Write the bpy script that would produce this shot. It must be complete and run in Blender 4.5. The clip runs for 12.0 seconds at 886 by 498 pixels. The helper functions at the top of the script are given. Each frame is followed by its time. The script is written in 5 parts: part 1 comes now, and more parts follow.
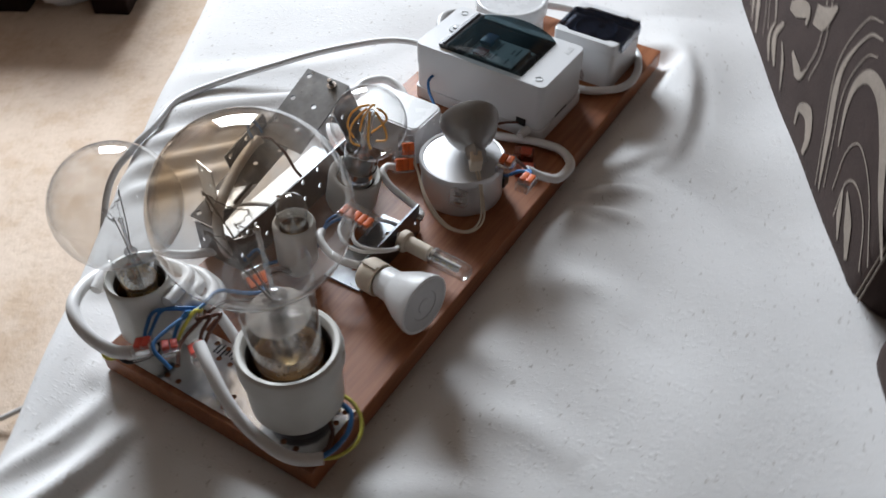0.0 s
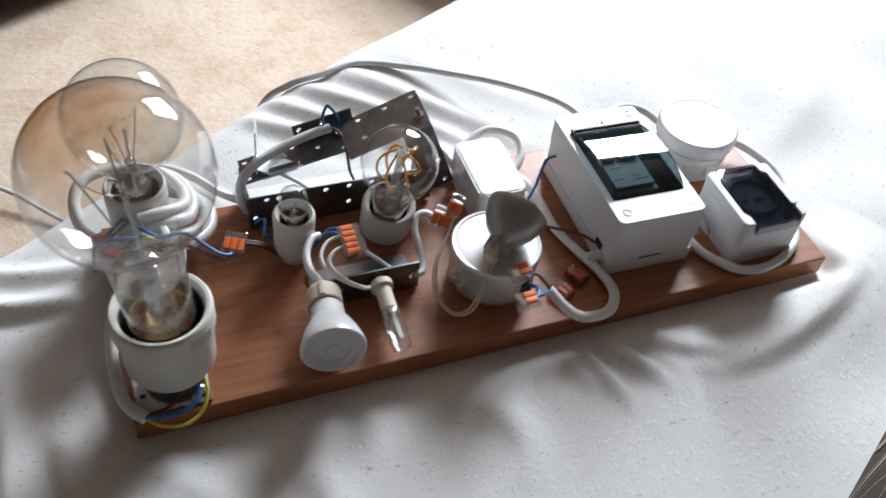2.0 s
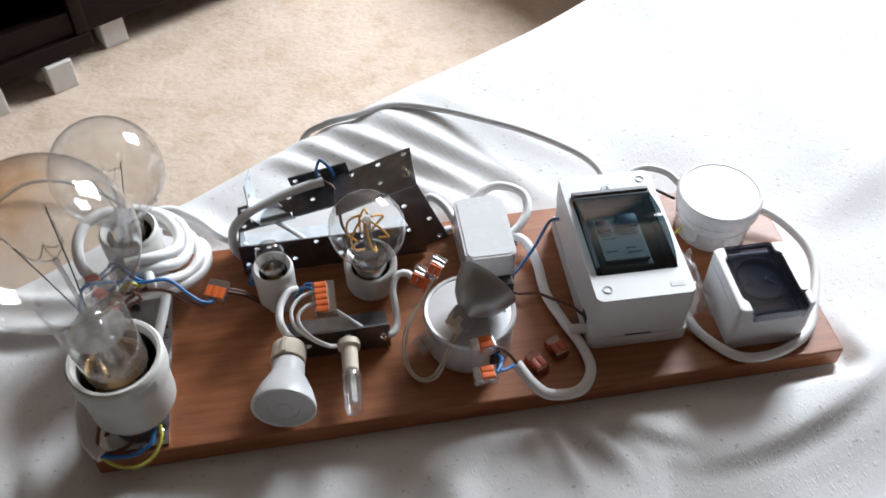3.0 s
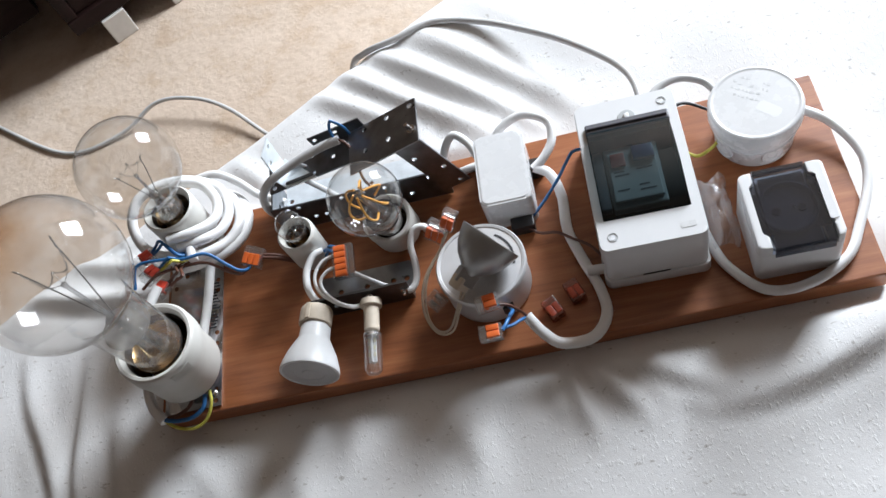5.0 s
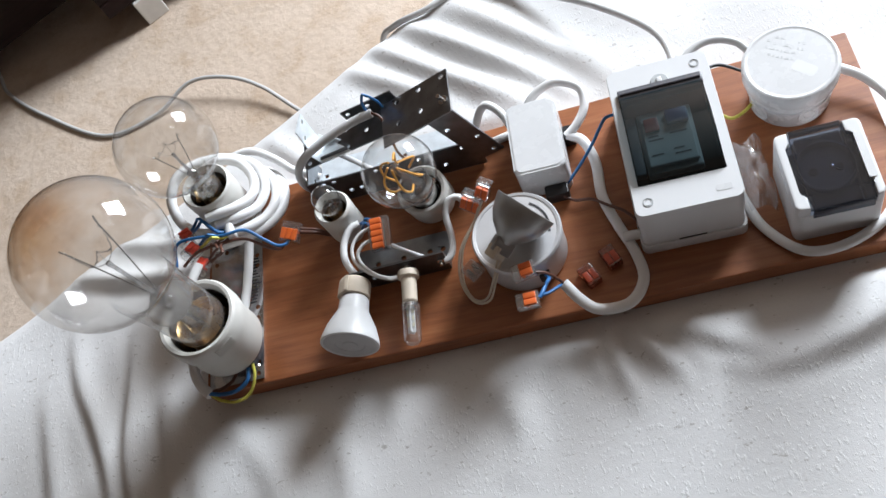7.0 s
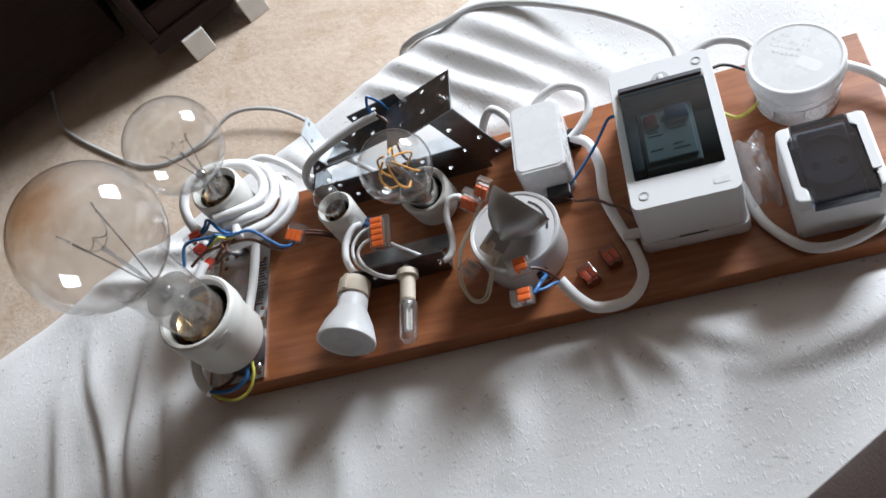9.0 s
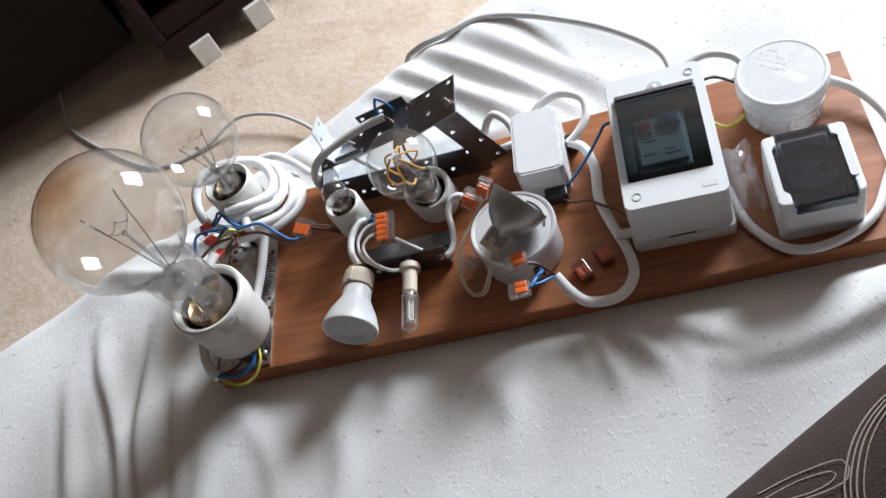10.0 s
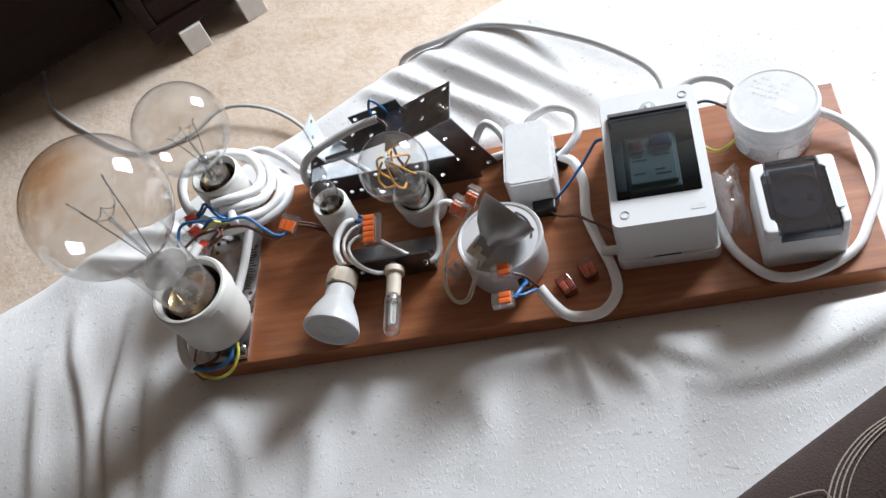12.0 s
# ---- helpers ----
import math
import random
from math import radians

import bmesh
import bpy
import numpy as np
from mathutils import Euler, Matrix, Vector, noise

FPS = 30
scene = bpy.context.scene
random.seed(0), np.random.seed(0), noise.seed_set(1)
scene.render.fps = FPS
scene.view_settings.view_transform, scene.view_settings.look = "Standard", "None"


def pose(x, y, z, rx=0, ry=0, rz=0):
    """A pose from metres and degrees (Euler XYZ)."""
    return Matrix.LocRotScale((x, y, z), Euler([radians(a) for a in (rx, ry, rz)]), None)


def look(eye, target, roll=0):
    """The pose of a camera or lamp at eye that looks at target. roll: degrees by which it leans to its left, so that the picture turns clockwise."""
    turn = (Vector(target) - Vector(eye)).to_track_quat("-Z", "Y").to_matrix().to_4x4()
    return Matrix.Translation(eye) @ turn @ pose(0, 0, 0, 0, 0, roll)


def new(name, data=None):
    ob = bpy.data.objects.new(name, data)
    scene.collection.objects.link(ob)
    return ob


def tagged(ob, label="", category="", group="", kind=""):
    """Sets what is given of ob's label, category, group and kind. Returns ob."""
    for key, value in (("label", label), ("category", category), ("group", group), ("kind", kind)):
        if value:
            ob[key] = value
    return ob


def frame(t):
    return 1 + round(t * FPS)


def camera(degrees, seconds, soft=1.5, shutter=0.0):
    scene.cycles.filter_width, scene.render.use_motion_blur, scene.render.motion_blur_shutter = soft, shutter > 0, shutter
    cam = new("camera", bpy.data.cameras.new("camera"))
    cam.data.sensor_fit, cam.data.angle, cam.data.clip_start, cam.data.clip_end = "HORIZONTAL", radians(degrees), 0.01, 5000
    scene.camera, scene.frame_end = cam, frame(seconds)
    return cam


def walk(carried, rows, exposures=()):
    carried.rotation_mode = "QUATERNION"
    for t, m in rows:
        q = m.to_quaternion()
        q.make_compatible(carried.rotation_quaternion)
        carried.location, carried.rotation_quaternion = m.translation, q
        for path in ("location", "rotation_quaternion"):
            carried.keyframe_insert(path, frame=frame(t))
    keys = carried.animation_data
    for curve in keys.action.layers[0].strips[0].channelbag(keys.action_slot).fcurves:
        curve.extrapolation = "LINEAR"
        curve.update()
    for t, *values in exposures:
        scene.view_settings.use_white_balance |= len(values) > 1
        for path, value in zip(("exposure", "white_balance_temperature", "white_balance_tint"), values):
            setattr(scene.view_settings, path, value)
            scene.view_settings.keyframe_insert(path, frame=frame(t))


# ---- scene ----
cam = camera(51.0, 12.0, shutter=0.5)
PATH = [
    (0, (-0.236, -0.252, 0.541), (0.967, 0.503, -0.866), -0.2),
    (0.5, (-0.184, -0.294, 0.553), (0.937, 0.556, -0.868), 6.2),
    (1, (-0.134, -0.337, 0.552), (0.81, 0.697, -0.877), 6.7),
    (1.5, (-0.066, -0.371, 0.566), (0.708, 0.788, -0.868), 8.4),
    (2, (0.031, -0.388, 0.579), (0.631, 0.842, -0.879), 7.9),
    (2.5, (0.121, -0.393, 0.599), (0.581, 0.889, -0.865), 6.0),
    (3, (0.202, -0.382, 0.626), (0.422, 0.925, -0.871), -0.2),
    (3.2, (0.222, -0.368, 0.637), (0.374, 0.926, -0.88), -3.2),
    (5, (0.394, -0.308, 0.681), (0.068, 0.72, -1.003), -27.7),
    (5.5, (0.415, -0.299, 0.69), (0.035, 0.701, -1.0), -30.7),
    (6, (0.431, -0.3, 0.687), (0.013, 0.684, -1.003), -32.7),
    (6.5, (0.411, -0.303, 0.683), (-0.018, 0.675, -1.008), -33.6),
    (7, (0.393, -0.312, 0.685), (-0.016, 0.673, -1.007), -33.4),
    (8.8, (0.425, -0.344, 0.64), (-0.068, 0.753, -0.958), -34.0),
    (9, (0.433, -0.359, 0.638), (-0.081, 0.752, -0.944), -34.5),
    (9.5, (0.431, -0.385, 0.654), (-0.071, 0.745, -0.919), -33.3),
    (10, (0.43, -0.396, 0.662), (-0.057, 0.745, -0.907), -31.7),
    (10.5, (0.431, -0.396, 0.666), (-0.044, 0.748, -0.904), -30.3),
    (11, (0.424, -0.404, 0.665), (-0.033, 0.75, -0.903), -28.4),
    (11.5, (0.422, -0.4, 0.664), (-0.018, 0.754, -0.909), -27.1),
    (12, (0.42, -0.394, 0.668), (-0.01, 0.75, -0.916), -26.2),
]
walk(cam, [(t, look(eye, target, roll)) for t, eye, target, roll in PATH], [(0, -0.30), (1, -0.15), (3, -0.08), (5, 0.0), (7, 0.0), (9, -0.05), (10, 0.0), (12, 0.08)])

# ---- world, daylight and exposure ----
world = bpy.data.worlds.new("sky")
scene.world = world
world.use_nodes = True
wn = world.node_tree
sky = wn.nodes.new("ShaderNodeTexSky")
sky.sky_type, sky.sun_disc = "NISHITA", False
sky.sun_elevation, sky.sun_rotation = radians(35), radians(140)
wn.nodes["Background"].inputs[1].default_value = 0.1
wn.links.new(sky.outputs[0], wn.nodes["Background"].inputs[0])

# the sofa's axis u and its normal n, in the ground plane
ROOM = Matrix.Rotation(radians(28.8), 4, "Z")
FLOOR, SHEET = -0.40, -0.02
WIN_U, WIN_N0, WIN_N1, WIN_Z0, WIN_Z1 = 2.30, 0.26, 1.33, 0.63, 1.80
lamp = bpy.data.lights.new("window_light", "AREA")
lamp.shape, lamp.size, lamp.size_y = "RECTANGLE", WIN_N1 - WIN_N0 - 0.08, WIN_Z1 - WIN_Z0 - 0.08
lamp.energy, lamp.color = 191, (0.855, 0.923, 1.0)
window_light = new("window_light", lamp)
window_light.matrix_world = ROOM @ Matrix.Translation((WIN_U + 0.06, (WIN_N0 + WIN_N1) / 2, (WIN_Z0 + WIN_Z1) / 2)) @ Euler((0, radians(90), 0)).to_matrix().to_4x4() @ Euler((0, 0, radians(90))).to_matrix().to_4x4()


# ---- materials ----
def material(name, base, rough=0.5, metal=0.0, spec=0.5):
    m = bpy.data.materials.new(name)
    m.use_nodes = True
    p = m.node_tree.nodes["Principled BSDF"]
    p.inputs["Base Color"].default_value = (*base, 1)
    p.inputs["Roughness"].default_value = rough
    p.inputs["Metallic"].default_value = metal
    p.inputs["Specular IOR Level"].default_value = spec
    return m, m.node_tree, p


def noise_node(nt, scale, detail=4.0, stretch=(1, 1, 1), coord="Object", rough=0.55):
    tc = nt.nodes.new("ShaderNodeTexCoord")
    mp = nt.nodes.new("ShaderNodeMapping")
    mp.inputs["Scale"].default_value = stretch
    nz = nt.nodes.new("ShaderNodeTexNoise")
    nz.inputs["Scale"].default_value, nz.inputs["Detail"].default_value, nz.inputs["Roughness"].default_value = scale, detail, rough
    nt.links.new(tc.outputs[coord], mp.inputs[0])
    nt.links.new(mp.outputs[0], nz.inputs["Vector"])
    return nz.outputs["Fac"]


def ramp(nt, fac, stops):
    r = nt.nodes.new("ShaderNodeValToRGB")
    els = r.color_ramp.elements
    while len(els) < len(stops):
        els.new(0.5)
    for el, (pos, col) in zip(els, stops):
        el.position, el.color = pos, (*col, 1)
    nt.links.new(fac, r.inputs[0])
    return r.outputs[0]


def mixed(nt, a, b, fac, mode="MIX"):
    mx = nt.nodes.new("ShaderNodeMix")
    mx.data_type, mx.blend_type = "RGBA", mode
    if isinstance(fac, float):
        mx.inputs[0].default_value = fac
    else:
        nt.links.new(fac, mx.inputs[0])
    nt.links.new(a, mx.inputs[6])
    nt.links.new(b, mx.inputs[7])
    return mx.outputs[2]


def bump(nt, p, height, strength, distance):
    b = nt.nodes.new("ShaderNodeBump")
    b.inputs["Strength"].default_value, b.inputs["Distance"].default_value = strength, distance
    nt.links.new(height, b.inputs["Height"])
    if p.inputs["Normal"].is_linked:
        nt.links.new(p.inputs["Normal"].links[0].from_socket, b.inputs["Normal"])
    nt.links.new(b.outputs[0], p.inputs["Normal"])


def speckled(name, base, rough, spread=0.12, scale=60, metal=0.0, bump_d=0.0002, bump_s=0.25, spec=0.5, fine=600):
    """A surface with soft blotches, uneven gloss and a fine relief."""
    m, nt, p = material(name, base, rough, metal, spec)
    f = noise_node(nt, scale)
    lo = tuple(c * (1 - spread) for c in base)
    hi = tuple(min(1, c * (1 + spread * 0.6)) for c in base)
    nt.links.new(ramp(nt, f, [(0.3, lo), (0.7, hi)]), p.inputs["Base Color"])
    g = noise_node(nt, scale * 3)
    r = nt.nodes.new("ShaderNodeMapRange")
    r.inputs[3].default_value, r.inputs[4].default_value = max(0.02, rough - 0.08), min(1, rough + 0.1)
    nt.links.new(g, r.inputs[0])
    nt.links.new(r.outputs[0], p.inputs["Roughness"])
    if bump_s:
        bump(nt, p, noise_node(nt, fine, 3), bump_s, bump_d)
    return m


def wood(name, dark, mid, light, rough=0.42, scale=1.0):
    m, nt, p = material(name, mid, rough)
    grain = noise_node(nt, 9 * scale, 8, (1.2, 14, 14), rough=0.65)
    fine = noise_node(nt, 60 * scale, 5, (0.6, 14, 14), rough=0.7)
    broad = noise_node(nt, 5 * scale, 3, (1, 2.2, 2))
    col = ramp(nt, grain, [(0.28, dark), (0.5, mid), (0.74, light)])
    col = mixed(nt, col, ramp(nt, fine, [(0.35, tuple(c * 0.72 for c in mid)), (0.65, light)]), 0.16)
    col = mixed(nt, col, ramp(nt, broad, [(0.3, (0.72, 0.7, 0.68)), (0.7, (1.08, 1.04, 1.0))]), 0.75, "MULTIPLY")
    nt.links.new(col, p.inputs["Base Color"])
    spots = noise_node(nt, 26 * scale, 6, (0.7, 1, 1), rough=0.6)
    col = mixed(nt, col, ramp(nt, spots, [(0.60, (1, 1, 1)), (0.74, (0.66, 0.62, 0.6))]), 1.0, "MULTIPLY")
    nt.links.new(col, p.inputs["Base Color"])
    wear = nt.nodes.new("ShaderNodeMapRange")
    wear.inputs[3].default_value, wear.inputs[4].default_value = rough - 0.1, rough + 0.12
    nt.links.new(broad, wear.inputs[0])
    nt.links.new(wear.outputs[0], p.inputs["Roughness"])
    bump(nt, p, fine, 0.25, 0.0004)
    return m


def clear(name, tint=(1, 1, 1), rough=0.02, gloss=1.0, ior=1.5, stain=None, haze=None):
    """A thin clear wall: light passes straight through, with a mirror gloss that grows towards the rim."""
    m = bpy.data.materials.new(name)
    m.use_nodes = True
    nt = m.node_tree
    nt.nodes.remove(nt.nodes["Principled BSDF"])
    out = nt.nodes["Material Output"]
    tr = nt.nodes.new("ShaderNodeBsdfTransparent")
    tr.inputs[0].default_value = (*tint, 1)
    if stain:
        direction, colour, lo, hi = stain
        geo = nt.nodes.new("ShaderNodeTexCoord")
        dot = nt.nodes.new("ShaderNodeVectorMath")
        dot.operation = "DOT_PRODUCT"
        dot.inputs[1].default_value = direction
        nt.links.new(geo.outputs["Object"], dot.inputs[0])
        add = nt.nodes.new("ShaderNodeMath")
        add.operation = "MULTIPLY_ADD"
        add.inputs[1].default_value = 0.075
        nt.links.new(noise_node(nt, 22, 5), add.inputs[0])
        nt.links.new(dot.outputs["Value"], add.inputs[2])
        mr = nt.nodes.new("ShaderNodeMapRange")
        mr.inputs[1].default_value, mr.inputs[2].default_value = lo, hi
        nt.links.new(add.outputs[0], mr.inputs[0])
        nt.links.new(ramp(nt, mr.outputs[0], [(0.0, tint), (0.5, tuple((a + b) / 2 for a, b in zip(tint, colour))), (1.0, colour)]), tr.inputs[0])
    gl = nt.nodes.new("ShaderNodeBsdfGlossy")
    gl.inputs["Roughness"].default_value = rough
    fr = nt.nodes.new("ShaderNodeLayerWeight")
    fr.inputs[0].default_value = 0.5
    pw = nt.nodes.new("ShaderNodeMath")
    pw.operation = "POWER"
    pw.inputs[1].default_value = 2.9
    nt.links.new(fr.outputs["Facing"], pw.inputs[0])
    mu = nt.nodes.new("ShaderNodeMath")
    mu.operation = "MULTIPLY_ADD"
    f0 = ((ior - 1) / (ior + 1)) ** 2
    mu.inputs[1].default_value, mu.inputs[2].default_value = (0.62 - f0) * min(1.5, gloss), f0 * 1.5 * gloss
    nt.links.new(pw.outputs[0], mu.inputs[0])
    mx = nt.nodes.new("ShaderNodeMixShader")
    nt.links.new(mu.outputs[0], mx.inputs[0])
    under = tr.outputs[0]
    # diffuse haze stands for a dust film and for pale reflected sheen
    if haze:
        df = nt.nodes.new("ShaderNodeBsdfDiffuse")
        df.inputs[0].default_value = (*haze[0], 1)
        hz = nt.nodes.new("ShaderNodeMixShader")
        dust_sheen = nt.nodes.new("ShaderNodeMapRange")
        dust_sheen.inputs[3].default_value, dust_sheen.inputs[4].default_value = haze[1] * 0.5, haze[1] * 1.5
        nt.links.new(noise_node(nt, 45, 4), dust_sheen.inputs[0])
        nt.links.new(dust_sheen.outputs[0], hz.inputs[0])
        nt.links.new(under, hz.inputs[1])
        nt.links.new(df.outputs[0], hz.inputs[2])
        under = hz.outputs[0]
    nt.links.new(under, mx.inputs[1])
    nt.links.new(gl.outputs[0], mx.inputs[2])
    nt.links.new(mx.outputs[0], out.inputs[0])
    return m


M_WOOD = wood("beech_board", (0.180, 0.052, 0.018), (0.312, 0.106, 0.039), (0.430, 0.175, 0.074))
M_DARKWOOD = wood("dark_cabinet", (0.006, 0.0018, 0.0014), (0.012, 0.0036, 0.003), (0.019, 0.0062, 0.005), 0.62)
M_DARKWOOD.node_tree.nodes["Principled BSDF"].inputs["Specular IOR Level"].default_value = 0.2
M_PORC = speckled("porcelain", (0.60, 0.59, 0.555), 0.42, 0.06, 40, bump_s=0.12, fine=900)
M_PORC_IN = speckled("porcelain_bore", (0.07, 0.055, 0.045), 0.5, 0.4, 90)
M_STEATITE = speckled("steatite", (0.60, 0.52, 0.42), 0.6, 0.12, 90)
M_PLASTIC = speckled("white_plastic", (0.70, 0.712, 0.725), 0.34, 0.03, 20, bump_s=0.06)
M_PLASTIC_S = speckled("satin_white_plastic", (0.665, 0.675, 0.685), 0.26, 0.04, 25, bump_s=0.05)
M_PVC = speckled("white_pvc", (0.76, 0.76, 0.76), 0.4, 0.06, 40, bump_s=0.1)
M_PVC_GREY = speckled("grey_pvc", (0.52, 0.52, 0.52), 0.42, 0.08, 40, bump_s=0.1)
M_GLASS = clear("clear_glass", (0.975, 0.975, 0.97), 0.015, 1.3, 1.5, haze=((0.8, 0.8, 0.8), 0.03))
M_GLASS_OLD = clear("old_glass", (0.975, 0.97, 0.96), 0.015, 1.3, 1.5, stain=((-0.14, 0.23, 0.957), (0.78, 0.51, 0.26), 0.202, 0.238), haze=((0.86, 0.84, 0.82), 0.075))
M_STEM = clear("stem_glass", (0.80, 0.81, 0.82), 0.05, 3.0, 1.55, haze=((0.8, 0.8, 0.8), 0.10))
M_MICA = clear("mica", (0.78, 0.78, 0.77), 0.12, 3.0, 1.55, haze=((0.85, 0.84, 0.82), 0.20))
M_SMOKED = clear("smoked_plastic", (0.40, 0.49, 0.52), 0.03, 0.9, 1.5, haze=((0.018, 0.036, 0.045), 0.33))
M_SMOKED2 = clear("smoked_flap", (0.46, 0.49, 0.55), 0.03, 0.8, 1.45, haze=((0.03, 0.035, 0.05), 0.16))
M_CLEARPL = clear("clear_plastic", (0.93, 0.93, 0.93), 0.06, 2.2, 1.5, haze=((0.85, 0.85, 0.85), 0.07))
M_RUST = clear("tinted_plastic", (0.72, 0.36, 0.28), 0.1, 1.2, 1.5, haze=((0.45, 0.16, 0.10), 0.25))
M_FOIL = clear("clear_film", (0.90, 0.90, 0.90), 0.12, 2.2, 1.5, haze=((0.75, 0.75, 0.75), 0.16))
# one steel in two tones: lit and shaded flanges painted by colour
M_STEEL_LIT = speckled("galvanised_steel_lit", (0.33, 0.35, 0.37), 0.30, 0.25, 70, metal=1.0, bump_s=0.1)
M_STEEL_SHADED = speckled("galvanised_steel_shaded", (0.20, 0.21, 0.225), 0.36, 0.3, 60, metal=1.0, bump_s=0.1)
M_CHROME = speckled("bright_steel", (0.75, 0.75, 0.76), 0.18, 0.1, 90, metal=1.0, bump_s=0.05)
M_BRASS = speckled("brass", (0.62, 0.42, 0.20), 0.28, 0.25, 120, metal=1.0)
M_SHELL = speckled("tarnished_brass", (0.23, 0.14, 0.07), 0.34, 0.35, 120, metal=1.0)
M_COPPER = speckled("copper", (0.72, 0.32, 0.18), 0.25, 0.2, 120, metal=1.0)
# pale, barely metallic zinc: reflected window light is put into the colour
M_ZINC_LIT = speckled("lit_zinc", (0.80, 0.86, 0.90), 0.34, 0.10, 80, metal=0.3)
M_ZINC_SHEEN = speckled("sheen_zinc", (0.70, 0.75, 0.79), 0.52, 0.16, 80, metal=0.25)
M_SLATE = speckled("slate_plastic", (0.115, 0.115, 0.14), 0.45, 0.1, 90)
M_PALE = speckled("pale_phosphor", (0.80, 0.76, 0.55), 0.5, 0.1, 200)
M_TUNG = speckled("tungsten", (0.22, 0.21, 0.20), 0.4, 0.2, 200, metal=1.0)
M_REFL = speckled("grey_reflector", (0.36, 0.36, 0.355), 0.35, 0.12, 60, metal=0.55)
M_CAN = speckled("silver_paint", (0.62, 0.62, 0.63), 0.36, 0.06, 30, metal=0.25)
M_ORANGE = speckled("orange_plastic", (0.80, 0.15, 0.025), 0.5, 0.1, 90)
M_RED = speckled("red_plastic", (0.46, 0.07, 0.03), 0.4, 0.1, 90)
M_SCARLET = speckled("scarlet_plastic", (0.72, 0.07, 0.04), 0.4, 0.1, 90)
M_MAROON = speckled("maroon_button", (0.30, 0.04, 0.03), 0.4, 0.1, 90)
M_DIMGREY = speckled("grey_breaker_plastic", (0.38, 0.40, 0.40), 0.45, 0.08, 60)
M_BLUE = speckled("blue_insulation", (0.025, 0.14, 0.36), 0.4, 0.1, 90)
M_BROWN = speckled("brown_insulation", (0.10, 0.035, 0.02), 0.45, 0.15, 90)
M_YELLOW = speckled("yellow_green_insulation", (0.62, 0.58, 0.10), 0.45, 0.25, 160)
M_BLACK = speckled("black_plastic", (0.012, 0.012, 0.014), 0.4, 0.2, 90)
M_GREYWELL = speckled("grey_socket_plastic", (0.21, 0.21, 0.235), 0.45, 0.1, 90)
M_CHARCOAL = speckled("charcoal_plastic", (0.075, 0.075, 0.088), 0.45, 0.15, 90)
M_GREYPL = speckled("light_grey_plastic", (0.42, 0.44, 0.45), 0.4, 0.06, 60)
M_BLUESW = speckled("blue_switch", (0.03, 0.06, 0.16), 0.35, 0.1, 90)
M_INK = speckled("black_ink", (0.03, 0.03, 0.035), 0.6, 0.2, 300)
M_INK_L = speckled("grey_ink", (0.56, 0.57, 0.58), 0.6, 0.25, 300)
M_AMBER = speckled("amber_filament", (0.84, 0.42, 0.08), 0.45, 0.15, 300)
M_DIFF = speckled("milky_lens", (0.50, 0.50, 0.51), 0.3, 0.05, 200)
M_PAPER = speckled("pale_block", (0.62, 0.60, 0.57), 0.7, 0.08, 40)
# wall colour set dark and warm to limit and tint the bounced light
M_WALL = speckled("dark_unseen_wall", (0.10, 0.060, 0.036), 0.85, 0.05, 6)
# ceiling tone kept dark and warm to hold down the fill light
M_CEIL = speckled("dark_unseen_ceiling", (0.155, 0.12, 0.09), 0.9, 0.03, 6)


def sheet_material():
    m, nt, p = material("white_bedsheet", (0.78, 0.77, 0.76), 0.88, spec=0.2)
    broad = noise_node(nt, 7, 3)
    pills = noise_node(nt, 340, 3, (1, 0.55, 1), rough=0.5)
    dots = noise_node(nt, 170, 2, (0.8, 1.4, 1))
    col = ramp(nt, broad, [(0.3, (0.68, 0.677, 0.674)), (0.7, (0.735, 0.735, 0.737))])
    speck = ramp(nt, dots, [(0.66, (1, 1, 1)), (0.73, (0.70, 0.68, 0.66))])
    nt.links.new(mixed(nt, col, speck, 1.0, "MULTIPLY"), p.inputs["Base Color"])
    pl = nt.nodes.new("ShaderNodeMapRange")
    pl.inputs[1].default_value, pl.inputs[2].default_value = 0.56, 0.78
    nt.links.new(pills, pl.inputs[0])
    bump(nt, p, pl.outputs[0], 0.30, 0.0008)
    bump(nt, p, noise_node(nt, 900, 2), 0.3, 0.0004)
    bump(nt, p, noise_node(nt, 38, 4), 0.25, 0.002)
    p.inputs["Sheen Weight"].default_value = 0.15
    return m


def carpet_material():
    m, nt, p = material("beige_carpet", (0.5, 0.4, 0.31), 0.95, spec=0.1)
    broad = noise_node(nt, 3.5, 5)
    patch = noise_node(nt, 16, 5, rough=0.65)
    tuft = noise_node(nt, 75, 4, rough=0.6)
    fine = noise_node(nt, 420, 3)
    col = ramp(nt, broad, [(0.3, (0.55, 0.44, 0.35)), (0.7, (0.65, 0.535, 0.438))])
    col = mixed(nt, col, ramp(nt, patch, [(0.36, (0.86, 0.80, 0.73)), (0.52, (1.0, 1.0, 1.0)), (0.70, (1.06, 1.06, 1.07))]), 0.8, "MULTIPLY")
    col = mixed(nt, col, ramp(nt, tuft, [(0.30, (0.86, 0.84, 0.82)), (0.46, (1.0, 1.0, 1.0))]), 0.6, "MULTIPLY")
    col = mixed(nt, col, ramp(nt, fine, [(0.3, (0.90, 0.89, 0.88)), (0.7, (1.04, 1.04, 1.04))]), 0.35, "MULTIPLY")
    nt.links.new(col, p.inputs["Base Color"])
    bump(nt, p, fine, 0.25, 0.0025)
    bump(nt, p, tuft, 0.45, 0.005)
    return m


